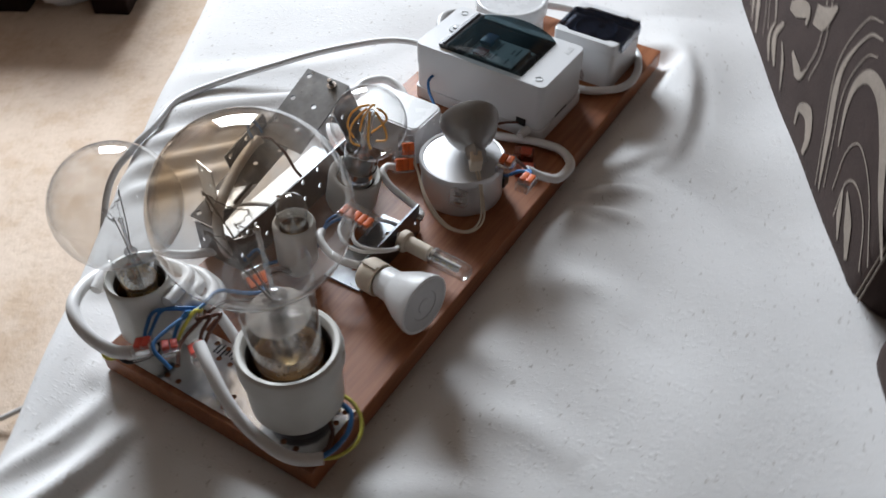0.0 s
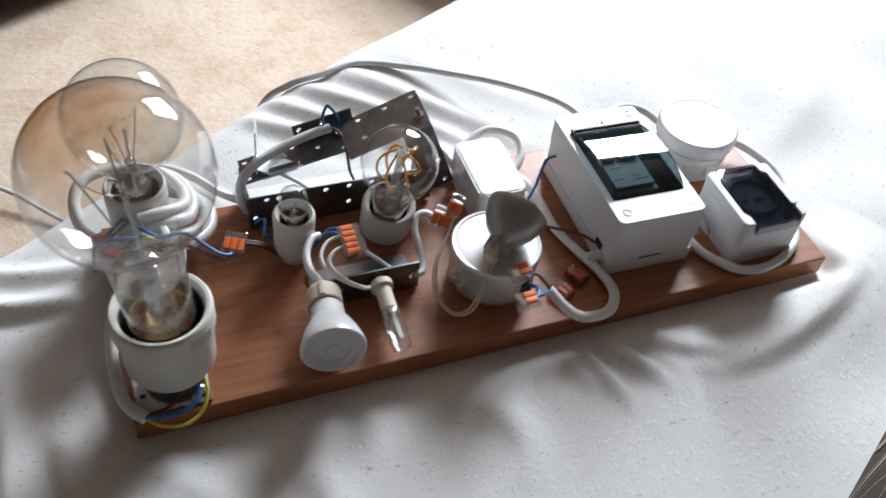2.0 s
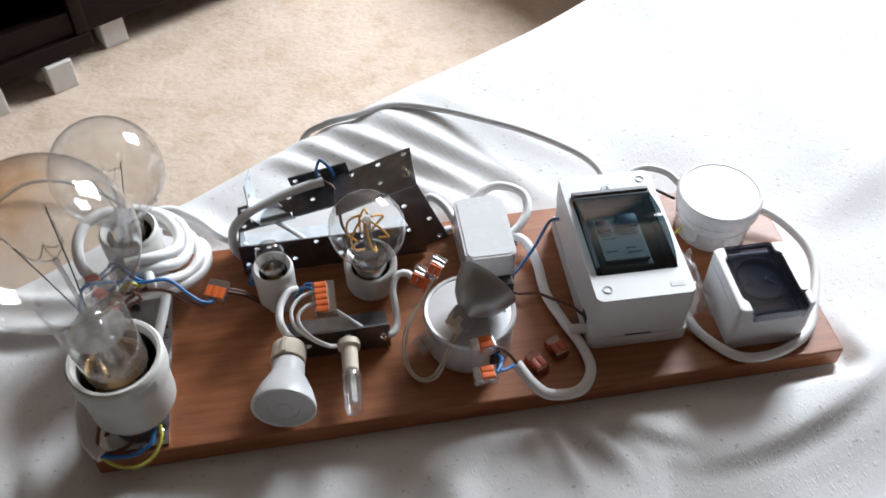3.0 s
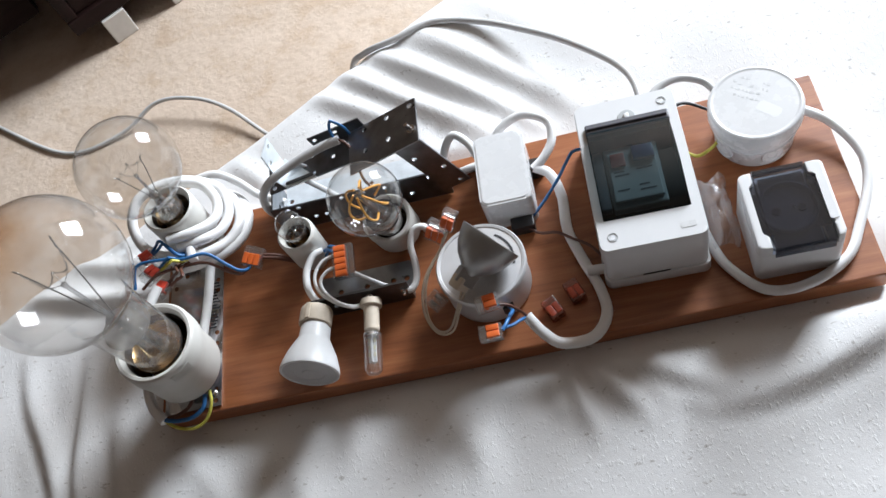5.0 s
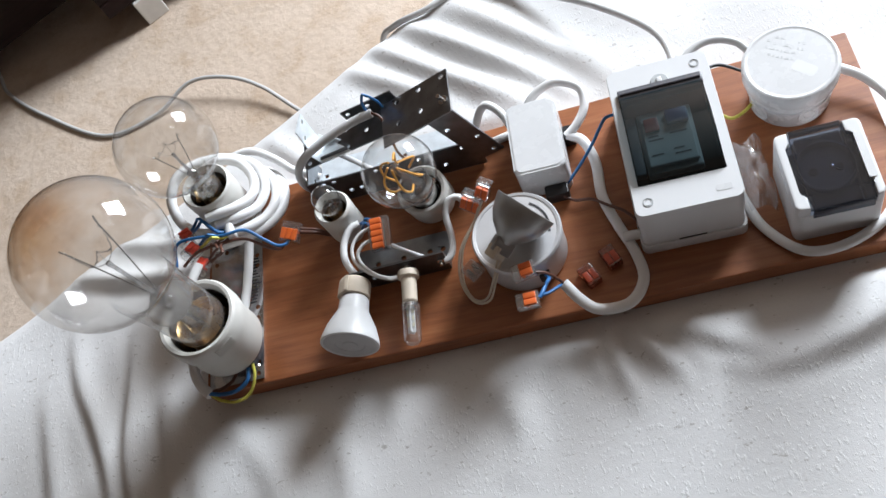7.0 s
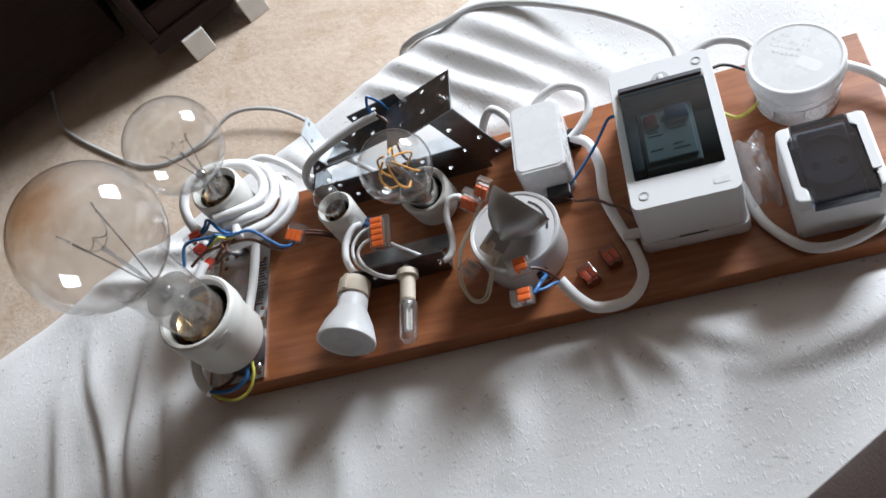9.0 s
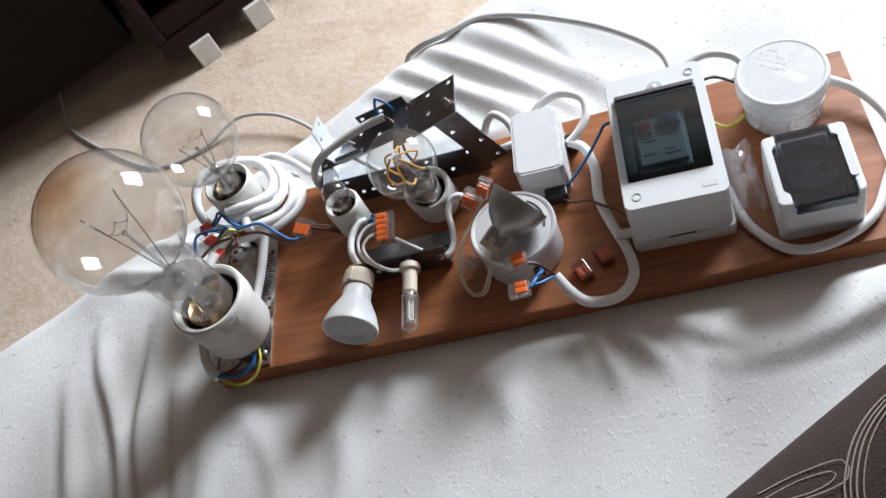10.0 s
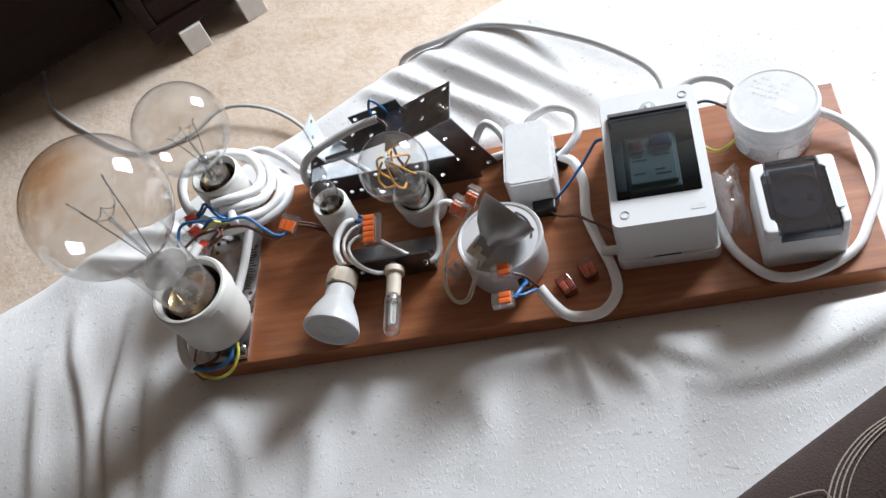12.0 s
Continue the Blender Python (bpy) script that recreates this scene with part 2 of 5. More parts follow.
def fabric_material(name, base, ribs=900):
    m, nt, p = material(name, base, 0.85, spec=0.12)
    f = noise_node(nt, 30, 4)
    weave = noise_node(nt, ribs, 2, (1, 1, 0.25))
    col = ramp(nt, f, [(0.3, tuple(c * 0.85 for c in base)), (0.7, tuple(c * 1.12 for c in base))])
    col = mixed(nt, col, ramp(nt, weave, [(0.3, (0.75, 0.75, 0.75)), (0.7, (1.15, 1.15, 1.15))]), 0.6, "MULTIPLY")
    nt.links.new(col, p.inputs["Base Color"])
    bump(nt, p, weave, 0.5, 0.0008)
    p.inputs["Sheen Weight"].default_value = 0.03
    return m


M_SHEET = sheet_material()
M_CARPET = carpet_material()
M_UPH = fabric_material("brown_upholstery", (0.050, 0.034, 0.030))
M_PRINT = fabric_material("beige_print", (0.30, 0.255, 0.215))


# ---- building helpers ----
def smooth_mesh(bm, name, mat, flat=False):
    me = bpy.data.meshes.new(name)
    bmesh.ops.recalc_face_normals(bm, faces=bm.faces)
    if not flat:
        for f in bm.faces:
            f.smooth = True
        for e in bm.edges:
            if len(e.link_faces) == 2:
                a, (f, g) = e.calc_face_angle(0), (k.calc_area() for k in e.link_faces)
                if a > radians(38) or a > radians(7) and max(f, g) > 14 * min(f, g):
                    e.smooth = False
    bm.to_mesh(me)
    bm.free()
    for mm in (mat if isinstance(mat, (list, tuple)) else [mat]):
        me.materials.append(mm)
    return me


def part(name, bm, mat, parent, label="", m=None, flat=False):
    ob = new(name, smooth_mesh(bm, name, mat, flat))
    ob.parent = parent
    if m is not None:
        ob.matrix_basis = m
    return tagged(ob, label)


def thing(name, label, category, m=None, group="", kind=""):
    ob = new(name)
    ob.empty_display_size = 0.01
    if m is not None:
        ob.matrix_basis = m
    return tagged(ob, label, category, group, kind)


def solid(name, bm, mat, label, category, m=None, group="", kind=""):
    ob = new(name, smooth_mesh(bm, name, mat))
    if m is not None:
        ob.matrix_basis = m
    return tagged(ob, label, category, group, kind)


def box(x0, x1, y0, y1, z0, z1, bevel=0.0, seg=2, bm=None):
    b = bmesh.new()
    bmesh.ops.create_cube(b, size=1)
    for v in b.verts:
        v.co = Vector(((x0, x1)[v.co.x > 0], (y0, y1)[v.co.y > 0], (z0, z1)[v.co.z > 0]))
    if bevel:
        bmesh.ops.bevel(b, geom=b.edges[:], offset=bevel, segments=seg, affect="EDGES", profile=0.5)
    return join(bm, b)


def join(bm, b):
    if bm is None:
        return b
    me = bpy.data.meshes.new("tmp")
    b.to_mesh(me)
    b.free()
    bm.from_mesh(me)
    bpy.data.meshes.remove(me)
    return bm


def moved(b, m):
    bmesh.ops.transform(b, matrix=m, verts=b.verts)
    return b


def slab(outline, z0, z1, bevel=0.0, seg=2, bm=None):
    """An upright prism over a plan outline, counter-clockwise."""
    b = bmesh.new()
    lo = [b.verts.new((x, y, z0)) for x, y in outline]
    hi = [b.verts.new((x, y, z1)) for x, y in outline]
    n = len(outline)
    b.faces.new(lo[::-1])
    b.faces.new(hi)
    for i in range(n):
        b.faces.new((lo[i], lo[(i + 1) % n], hi[(i + 1) % n], hi[i]))
    if bevel:
        edges = [e for e in b.edges if abs(e.verts[0].co.z - e.verts[1].co.z) < 1e-9 and e.verts[0].co.z > (z0 + z1) / 2]
        bmesh.ops.bevel(b, geom=edges, offset=bevel, segments=seg, affect="EDGES", profile=0.5)
    return join(bm, b)


def round_rect(x0, x1, y0, y1, r, k=6):
    pts = []
    for cx, cy, a0 in ((x1 - r, y0 + r, -90), (x1 - r, y1 - r, 0), (x0 + r, y1 - r, 90), (x0 + r, y0 + r, 180)):
        for i in range(k + 1):
            a = radians(a0 + 90 * i / k)
            pts.append((cx + r * math.cos(a), cy + r * math.sin(a)))
    return pts


def lathe(profile, seg=40, bm=None, m=None):
    """Turns a profile of (radius, z) about the z axis."""
    b = bmesh.new()
    rings = []
    for r, z in profile:
        if r < 1e-6:
            rings.append([b.verts.new((0, 0, z))])
        else:
            rings.append([b.verts.new((r * math.cos(2 * math.pi * i / seg), r * math.sin(2 * math.pi * i / seg), z)) for i in range(seg)])
    for a, c in zip(rings, rings[1:]):
        for i in range(seg):
            j = (i + 1) % seg
            if len(a) == 1 and len(c) > 1:
                b.faces.new((a[0], c[j], c[i]))
            elif len(c) == 1 and len(a) > 1:
                b.faces.new((a[i], a[j], c[0]))
            elif len(a) > 1:
                b.faces.new((a[i], a[j], c[j], c[i]))
    if m is not None:
        moved(b, m)
    return join(bm, b)


def curve_points(pts, step=0.003):
    """A smooth line through the points."""
    p = [Vector(q) for q in pts]
    if len(p) == 2:
        return p
    p = [2 * p[0] - p[1]] + p + [2 * p[-1] - p[-2]]
    out = []
    for i in range(1, len(p) - 2):
        a, b, c, d = p[i - 1:i + 3]
        k = max(2, int((c - b).length / step))
        for s in range(k):
            t = s / k
            out.append(0.5 * (2 * b + (c - a) * t + (2 * a - 5 * b + 4 * c - d) * t * t + (3 * b - a - 3 * c + d) * t ** 3))
    return out + [p[-2]]


def tube(pts, r, seg=10, bm=None, step=0.003, flat=1.0, raw=False):
    """A round cord along a smooth line; flat squashes it in height."""
    line = [Vector(q) for q in pts] if raw else curve_points(pts, step)
    b = bmesh.new()
    rings, side = [], None
    for i, q in enumerate(line):
        d = (line[min(i + 1, len(line) - 1)] - line[max(i - 1, 0)]).normalized()
        if side is None:
            side = d.orthogonal().normalized()
            if abs(d.z) < 0.9:
                side = d.cross(Vector((0, 0, 1))).normalized()
        side = (side - d * side.dot(d)).normalized()
        up = side.cross(d)
        rings.append([b.verts.new(q + side * (r * math.cos(2 * math.pi * k / seg)) + up * (r * flat * math.sin(2 * math.pi * k / seg))) for k in range(seg)])
    for a, c in zip(rings, rings[1:]):
        for k in range(seg):
            b.faces.new((a[k], a[(k + 1) % seg], c[(k + 1) % seg], c[k]))
    b.faces.new(rings[0][::-1])
    b.faces.new(rings[-1])
    return join(bm, b)


def along(origin, direction, roll=0.0):
    """A pose at origin whose z axis points along direction."""
    q = Vector((0, 0, 1)).rotation_difference(Vector(direction).normalized()).to_matrix().to_4x4()
    return Matrix.Translation(origin) @ q @ Matrix.Rotation(radians(roll), 4, "Z")


def perforated(w, h, t, nx, ny, holes, r, k=10):
    """A sheet w by h in x and y, t thick, of nx by ny cells, with round holes through the cells that holes names."""
    b = bmesh.new()
    cw, ch = w / nx, h / ny
    for i in range(nx):
        for j in range(ny):
            x0, y0 = i * cw, j * ch
            corners = [(x0, y0), (x0 + cw, y0), (x0 + cw, y0 + ch), (x0, y0 + ch)]
            for z, flip in ((0, True), (t, False)):
                if (i, j) not in holes:
                    f = [b.verts.new((x, y, z)) for x, y in corners]
                    b.faces.new(f[::-1] if flip else f)
                    continue
                cx, cy = x0 + cw / 2, y0 + ch / 2
                n = 4 * 3
                outer, inner = [], []
                for s in range(n):
                    a = 2 * math.pi * (s + 0.0) / n - 3 * math.pi / 4
                    dx, dy = math.cos(a), math.sin(a)
                    q = max(abs(dx), abs(dy))
                    outer.append(b.verts.new((cx + dx / q * cw / 2, cy + dy / q * ch / 2, z)))
                    inner.append(b.verts.new((cx + dx * r, cy + dy * r, z)))
                for s in range(n):
                    f = (outer[s], outer[(s + 1) % n], inner[(s + 1) % n], inner[s])
                    b.faces.new(f[::-1] if flip else f)
                if flip:
                    below = inner
                else:
                    for s in range(n):
                        b.faces.new((below[s], below[(s + 1) % n], inner[(s + 1) % n], inner[s]))
    for (xa, ya), (xb, yb) in (((0, 0), (w, 0)), ((w, 0), (w, h)), ((w, h), (0, h)), ((0, h), (0, 0))):
        f = [b.verts.new(c) for c in ((xa, ya, 0), (xb, yb, 0), (xb, yb, t), (xa, ya, t))]
        b.faces.new(f)
    bmesh.ops.remove_doubles(b, verts=b.verts, dist=1e-6)
    return b


def frame_matrix(origin, ex, ey):
    """A pose at origin with its x axis along ex and its y axis near ey."""
    x = Vector(ex).normalized()
    z = x.cross(Vector(ey)).normalized()
    y = z.cross(x)
    m = Matrix((x, y, z)).transposed().to_4x4()
    m.translation = origin
    return m


def cord(name, pts, r, mat, label, category="cable", flat=1.0, seg=10, group=""):
    """A cable lying along a smooth line, with its origin at its first point."""
    o = Vector(pts[0])
    b = tube([Vector(q) - o for q in pts], r, seg, flat=flat)
    return solid(name, b, mat, label, category, Matrix.Translation(o), group)


def strand(name, pts, r, mat, parent, label=""):
    """A conductor as a part, in the parent's own coordinates."""
    return part(name, tube(pts, r, 8), mat, parent, label)

# ---- the room ----
U0, N0, N1, TOP = -2.4, -1.35, 1.5, 2.1
solid("floor", box(U0 - 0.1, WIN_U + 0.1, N0 - 0.1, N1 + 0.1, FLOOR - 0.05, FLOOR), M_CARPET, "beige short-pile carpet floor", "floor", ROOM, kind="structure")
# ceiling is out of view, added only for the light it returns
solid("ceiling", box(U0 - 0.1, WIN_U + 0.1, N0 - 0.1, N1 + 0.1, TOP, TOP + 0.08), M_CEIL, "unseen ceiling closing the room, dark brown to cut bounced light", "ceiling", ROOM, kind="structure")
# walls are out of view, added to close the room round the window light
solid("wall_west", box(U0 - 0.1, U0, N0, N1, FLOOR, TOP), M_WALL, "unseen wall closing the room, dark brown to cut bounced light", "wall", ROOM, kind="structure")
solid("wall_south", box(U0 - 0.1, WIN_U + 0.1, N0 - 0.1, N0, FLOOR, TOP), M_WALL, "unseen wall closing the room, dark brown to cut bounced light", "wall", ROOM, kind="structure")
solid("wall_north", box(U0 - 0.1, WIN_U + 0.1, N1, N1 + 0.1, FLOOR, TOP), M_WALL, "unseen wall behind the dark cabinet, dark brown to cut bounced light", "wall", ROOM, kind="structure")
wall = box(WIN_U, WIN_U + 0.1, N0, WIN_N0, FLOOR, TOP)
box(WIN_U, WIN_U + 0.1, WIN_N1, N1, FLOOR, TOP, bm=wall)
box(WIN_U, WIN_U + 0.1, WIN_N0, WIN_N1, FLOOR, WIN_Z0, bm=wall)
box(WIN_U, WIN_U + 0.1, WIN_N0, WIN_N1, WIN_Z1, TOP, bm=wall)
solid("wall_east", wall, M_WALL, "unseen wall with the window opening, dark brown to cut bounced light", "wall", ROOM, kind="structure")
window = thing("window_1", "white framed window letting in daylight", "window", ROOM, kind="structure")
fr = box(WIN_U + 0.02, WIN_U + 0.08, WIN_N0, WIN_N0 + 0.04, WIN_Z0, WIN_Z1, 0.004)
box(WIN_U + 0.02, WIN_U + 0.08, WIN_N1 - 0.04, WIN_N1, WIN_Z0, WIN_Z1, 0.004, bm=fr)
box(WIN_U + 0.02, WIN_U + 0.08, WIN_N0 + 0.04, WIN_N1 - 0.04, WIN_Z0, WIN_Z0 + 0.04, 0.004, bm=fr)
box(WIN_U + 0.02, WIN_U + 0.08, WIN_N0 + 0.04, WIN_N1 - 0.04, WIN_Z1 - 0.04, WIN_Z1, 0.004, bm=fr)
part("window_frame", fr, M_PLASTIC, window)
pane = part("pane", box(WIN_U + 0.085, WIN_U + 0.089, WIN_N0, WIN_N1, WIN_Z0, WIN_Z1), M_GLASS, window)
pane.visible_shadow = False


# ---- the dark cabinet across the floor ----
def cabinet(u0, u1, n0, n1, h, label, doors=0):
    root = thing("cabinet", label, "cabinet", ROOM @ Matrix.Translation((u0, n0, FLOOR)))
    w, d = u1 - u0, n1 - n0
    t, f = 0.022, 0.055
    part("bottom_panel", box(0, w, 0, d, f, f + 0.03, 0.002), M_DARKWOOD, root)
    for x in (0, w - t):
        part("side_panel", box(x, x + t, 0.002, d - 0.002, f + 0.031, h - 0.031, 0.002), M_DARKWOOD, root)
    part("top_panel", box(-0.005, w + 0.005, -0.01, d, h - 0.03, h, 0.003), M_DARKWOOD, root)
    part("back_panel", box(t, w - t, d - 0.012, d - 0.004, f + 0.031, h - 0.031), M_DARKWOOD, root)
    part("shelf", box(t + 0.001, w - t - 0.001, 0.04, d - 0.013, h * 0.55, h * 0.55 + 0.018, 0.002), M_DARKWOOD, root)
    part("plinth_rail", box(t + 0.001, w - t - 0.001, 0.01, 0.03, f + 0.031, f + 0.075, 0.002), M_DARKWOOD, root)
    for k in range(doors):
        x0, x1 = k * w / doors + 0.002, (k + 1) * w / doors - 0.002
        part("door", box(x0, x1, -0.018, -0.001, f + 0.002, h - 0.033, 0.002), M_DARKWOOD, root)
    return root


def foot(u, n, turn=0):
    b = box(-0.0225, 0.0225, -0.022, 0.022, 0, 0.054, 0.002)
    return solid("furniture_foot", b, M_PAPER, "pale square block propping up the dark cabinet", "furniture foot",
                 ROOM @ Matrix.Translation((u, n, FLOOR)) @ Matrix.Rotation(radians(turn), 4, "Z"), "blocks under the cabinet")


cabinet(0.085, 0.348, 0.985, 1.42, 0.46, "dark mahogany-stained low cabinet with open shelf on pale feet")
cabinet(0.354, 1.15, 1.050, 1.46, 0.46, "dark mahogany-stained low cabinet with closed doors on pale feet", 2)
cabinet(-1.25, 0.055, 1.12, 1.46, 0.52, "dark mahogany-stained side cabinet with closed doors against the wall", 3)
for u, n in ((0.154, 1.002), (0.277, 1.000), (0.403, 1.066), (0.72, 1.066), (1.10, 1.066), (0.13, 1.38), (0.31, 1.38), (0.41, 1.42), (1.10, 1.42)):
    foot(u, n)

# ---- the sofa under the sheet ----
SEAT_N0, SEAT_N1 = -0.412, 0.240
sofa = thing("sofa", "brown sofa upholstered in beige swirl-printed fabric", "sofa", ROOM @ Matrix.Translation((0, 0, FLOOR)))
part("seat_base", box(-1.35, 1.5, -0.60, SEAT_N1 - 0.012, 0.05, -FLOOR + SHEET - 0.035, 0.02, 3), M_UPH, sofa)
for u in (-1.28, 1.43):
    for n in (-0.52, 0.12):
        part("leg", lathe([(0, 0), (0.02, 0), (0.026, 0.052), (0, 0.052)], 16), M_DARKWOOD, sofa, m=Matrix.Translation((u, n, 0)))


LEAN, ROUND, TALL = 0.092, 0.035, 0.31


def cushion(u0, u1, name):
    """A padded back cushion that leans back a little."""
    b = box(u0, u1, -0.20, 0, -0.03, TALL, ROUND, 6)
    bmesh.ops.subdivide_edges(b, edges=[e for e in b.edges if e.calc_length() > 0.15], cuts=10, use_grid_fill=True)
    for v in b.verts:
        f = (v.co.x - u0) / (u1 - u0)
        v.co.y += 0.012 * math.sin(math.pi * min(1, max(0, f))) * (v.co.y > -0.1) - LEAN * max(0, v.co.z)
    return part(name, b, M_UPH, sofa, "", Matrix.Translation((0, SEAT_N0, -FLOOR + SHEET)))


def face_y(f, z):
    return 0.0002 + 0.012 * math.sin(math.pi * min(1, max(0, f))) - LEAN * max(0, z)


def on_top(f, y):
    """Height of the cushion's upper side at a depth y, round its front edge."""
    d = 0.012 * math.sin(math.pi * min(1, max(0, f))) - LEAN * TALL - y
    k = max(0.0, ROUND - max(0.0, d))
    return TALL - ROUND + math.sqrt(max(0.0, ROUND * ROUND - k * k))


def ribbon(line, widths, lift, u0, u1, lying=False):
    """A flat printed stripe on the cushion's face, through points (u, z), or on its top through (u, y)."""
    pts = curve_points([(u, 0, z) for u, z in line], 0.003)
    b = bmesh.new()
    rows, n = [], len(pts) - 1
    for i, q in enumerate(pts):
        d = (pts[min(i + 1, n)] - pts[max(i - 1, 0)]).normalized()
        nx = Vector((-d.z, 0, d.x))
        k = i / n * (len(widths) - 1)
        a = min(int(k), len(widths) - 2)
        w = widths[a] + (widths[a + 1] - widths[a]) * (k - a)
        row = []
        for s in (-1, 1):
            c = q + nx * (s * w / 2)
            f = (c.x - u0) / (u1 - u0)
            row.append(b.verts.new((c.x, c.z, on_top(f, c.z) + lift) if lying else (c.x, face_y(f, c.z) + lift, c.z)))
        rows.append(row)
    for a, c in zip(rows, rows[1:]):
        b.faces.new((a[0], a[1], c[1], c[0]))
    return b


MM = 0.001
SWIRL = [  # line (u, z) and widths, in millimetres: a broad arch, a long leaf, thin echoes, commas and buds
    ([(0, 50), (42, 81), (73, 110), (104, 129), (133, 128), (147, 110), (144, 87), (129, 60)], [3, 6, 10, 14, 15, 11, 6, 2]),
    ([(126, 12), (150, 50), (179, 102), (163, 147), (139, 159)], [2, 9, 11, 3, 2]),
    ([(134, 10), (160, 50), (190, 104), (176, 154), (150, 168)], [1.4, 1.4, 1.6, 1.6, 1.4]),
    ([(120, 20), (138, 52), (160, 96), (152, 134), (134, 146)], [1.2, 1.4, 1.4, 1.4, 1.2]),
    ([(17, 20), (44, 49), (75, 60), (92, 49), (86, 17)], [1.4, 1.6, 1.8, 1.6, 1.4]),
    ([(10, 32), (58, 71), (98, 84), (113, 66), (106, 30)], [1.4, 1.5, 1.6, 1.5, 1.4]),
    ([(40, 10), (62, 31), (84, 47)], [5, 13, 2]),
    ([(64, 10), (80, 26), (92, 44)], [2, 8, 1.5]),
    ([(180, 10), (183, 26), (200, 40), (222, 32), (218, 16)], [6, 13, 15, 9, 3]),
    ([(312, 19), (338, 38), (329, 60)], [4, 13, 6]),
    ([(330, 14), (352, 30), (350, 50)], [3, 8, 3]),
    ([(276, 14), (298, 36), (316, 46)], [2, 7, 2]),
    ([(283, 55), (250, 50), (240, 64)], [4, 13, 2]),
    ([(240, 64), (238, 96), (268, 146), (278, 186)], [2, 1.8, 1.8, 1.4]),
    ([(228, 60), (226, 98), (256, 150), (262, 190)], [1.4, 1.6, 1.6, 1.4]),
    ([(328, 80), (310, 88), (285, 98), (278, 88)], [8, 18, 15, 4]),
    ([(268, 106), (246, 114), (232, 134)], [19, 21, 5]),
]
TOP_LINES = [  # line (u, y) on the upper side, in millimetres
    ([(-34, -120), (-24, -70), (-6, -48), (20, -37), (52, -38)], 1.2),
    ([(-33, -121), (-22.2, -71), (-4.6, -49.4), (21, -38.6), (53, -39.2)], 1.0),
    ([(-32, -122), (-20.6, -72.6), (-3.2, -50.8), (22, -40), (54, -40.4)], 1.2),
    ([(-30, -123), (-18.6, -74), (-1.4, -52.4), (23.4, -41.6), (55, -42)], 0.9),
    ([(-40, -36), (-24, -40), (-8, -47), (-12, -54), (-24, -52), (-44, -44)], 0.9),
    ([(-43, -39), (-26, -42.5), (-14, -48), (-16, -51), (-26, -49.5), (-42, -42)], 0.8),
    ([(-8, -130), (2, -92), (20, -70), (60, -60)], 0.8),
    ([(10, -134), (14, -100), (30, -82), (64, -74)], 0.8),
]

for u0, u1 in ((0.18, 1.05), (-0.66, 0.160), (1.07, 1.48)):
    pad = cushion(u0, u1, "back_cushion")
    u, k = u0 + 0.012, 0
    while u < u1:
        for du, dz, flip in ((0, 0, 1), (0.30, 0.255, -1)):
            for line, widths in SWIRL:
                line = [(u + du + a * MM, dz + flip * c * MM) for a, c in line]
                if all(u0 + 0.03 < a < u1 - 0.03 or (u0 < a and c < 0.2 and a < u1 - 0.03) for a, c in line) and all(0.004 < c < 0.268 for a, c in line):
                    k = (k + 1) % 20
                    part("printed_swirl", ribbon(line, [w * MM for w in widths], 0.0004 + 0.00003 * k, u0, u1), M_PRINT, pad)
        for line, w in TOP_LINES:
            line = [(u + 0.100 + a * MM, c * MM) for a, c in line]
            if all(u0 + 0.03 < a < u1 - 0.03 for a, c in line):
                k = (k + 1) % 20
                part("printed_line", ribbon(line, [0.6 * w * MM] * 2, 0.0004 + 0.00003 * k, u0, u1, True), M_PRINT, pad)
        u += 0.352
    for z in (0.03, 0.06):
        part("seam", tube([(u0 + 0.008 + z * 0.2, face_y(0.01, q) - 0.002, q) for q in (0.0, 0.1, 0.2, 0.27)], 0.0008, 6), M_PRINT, pad)

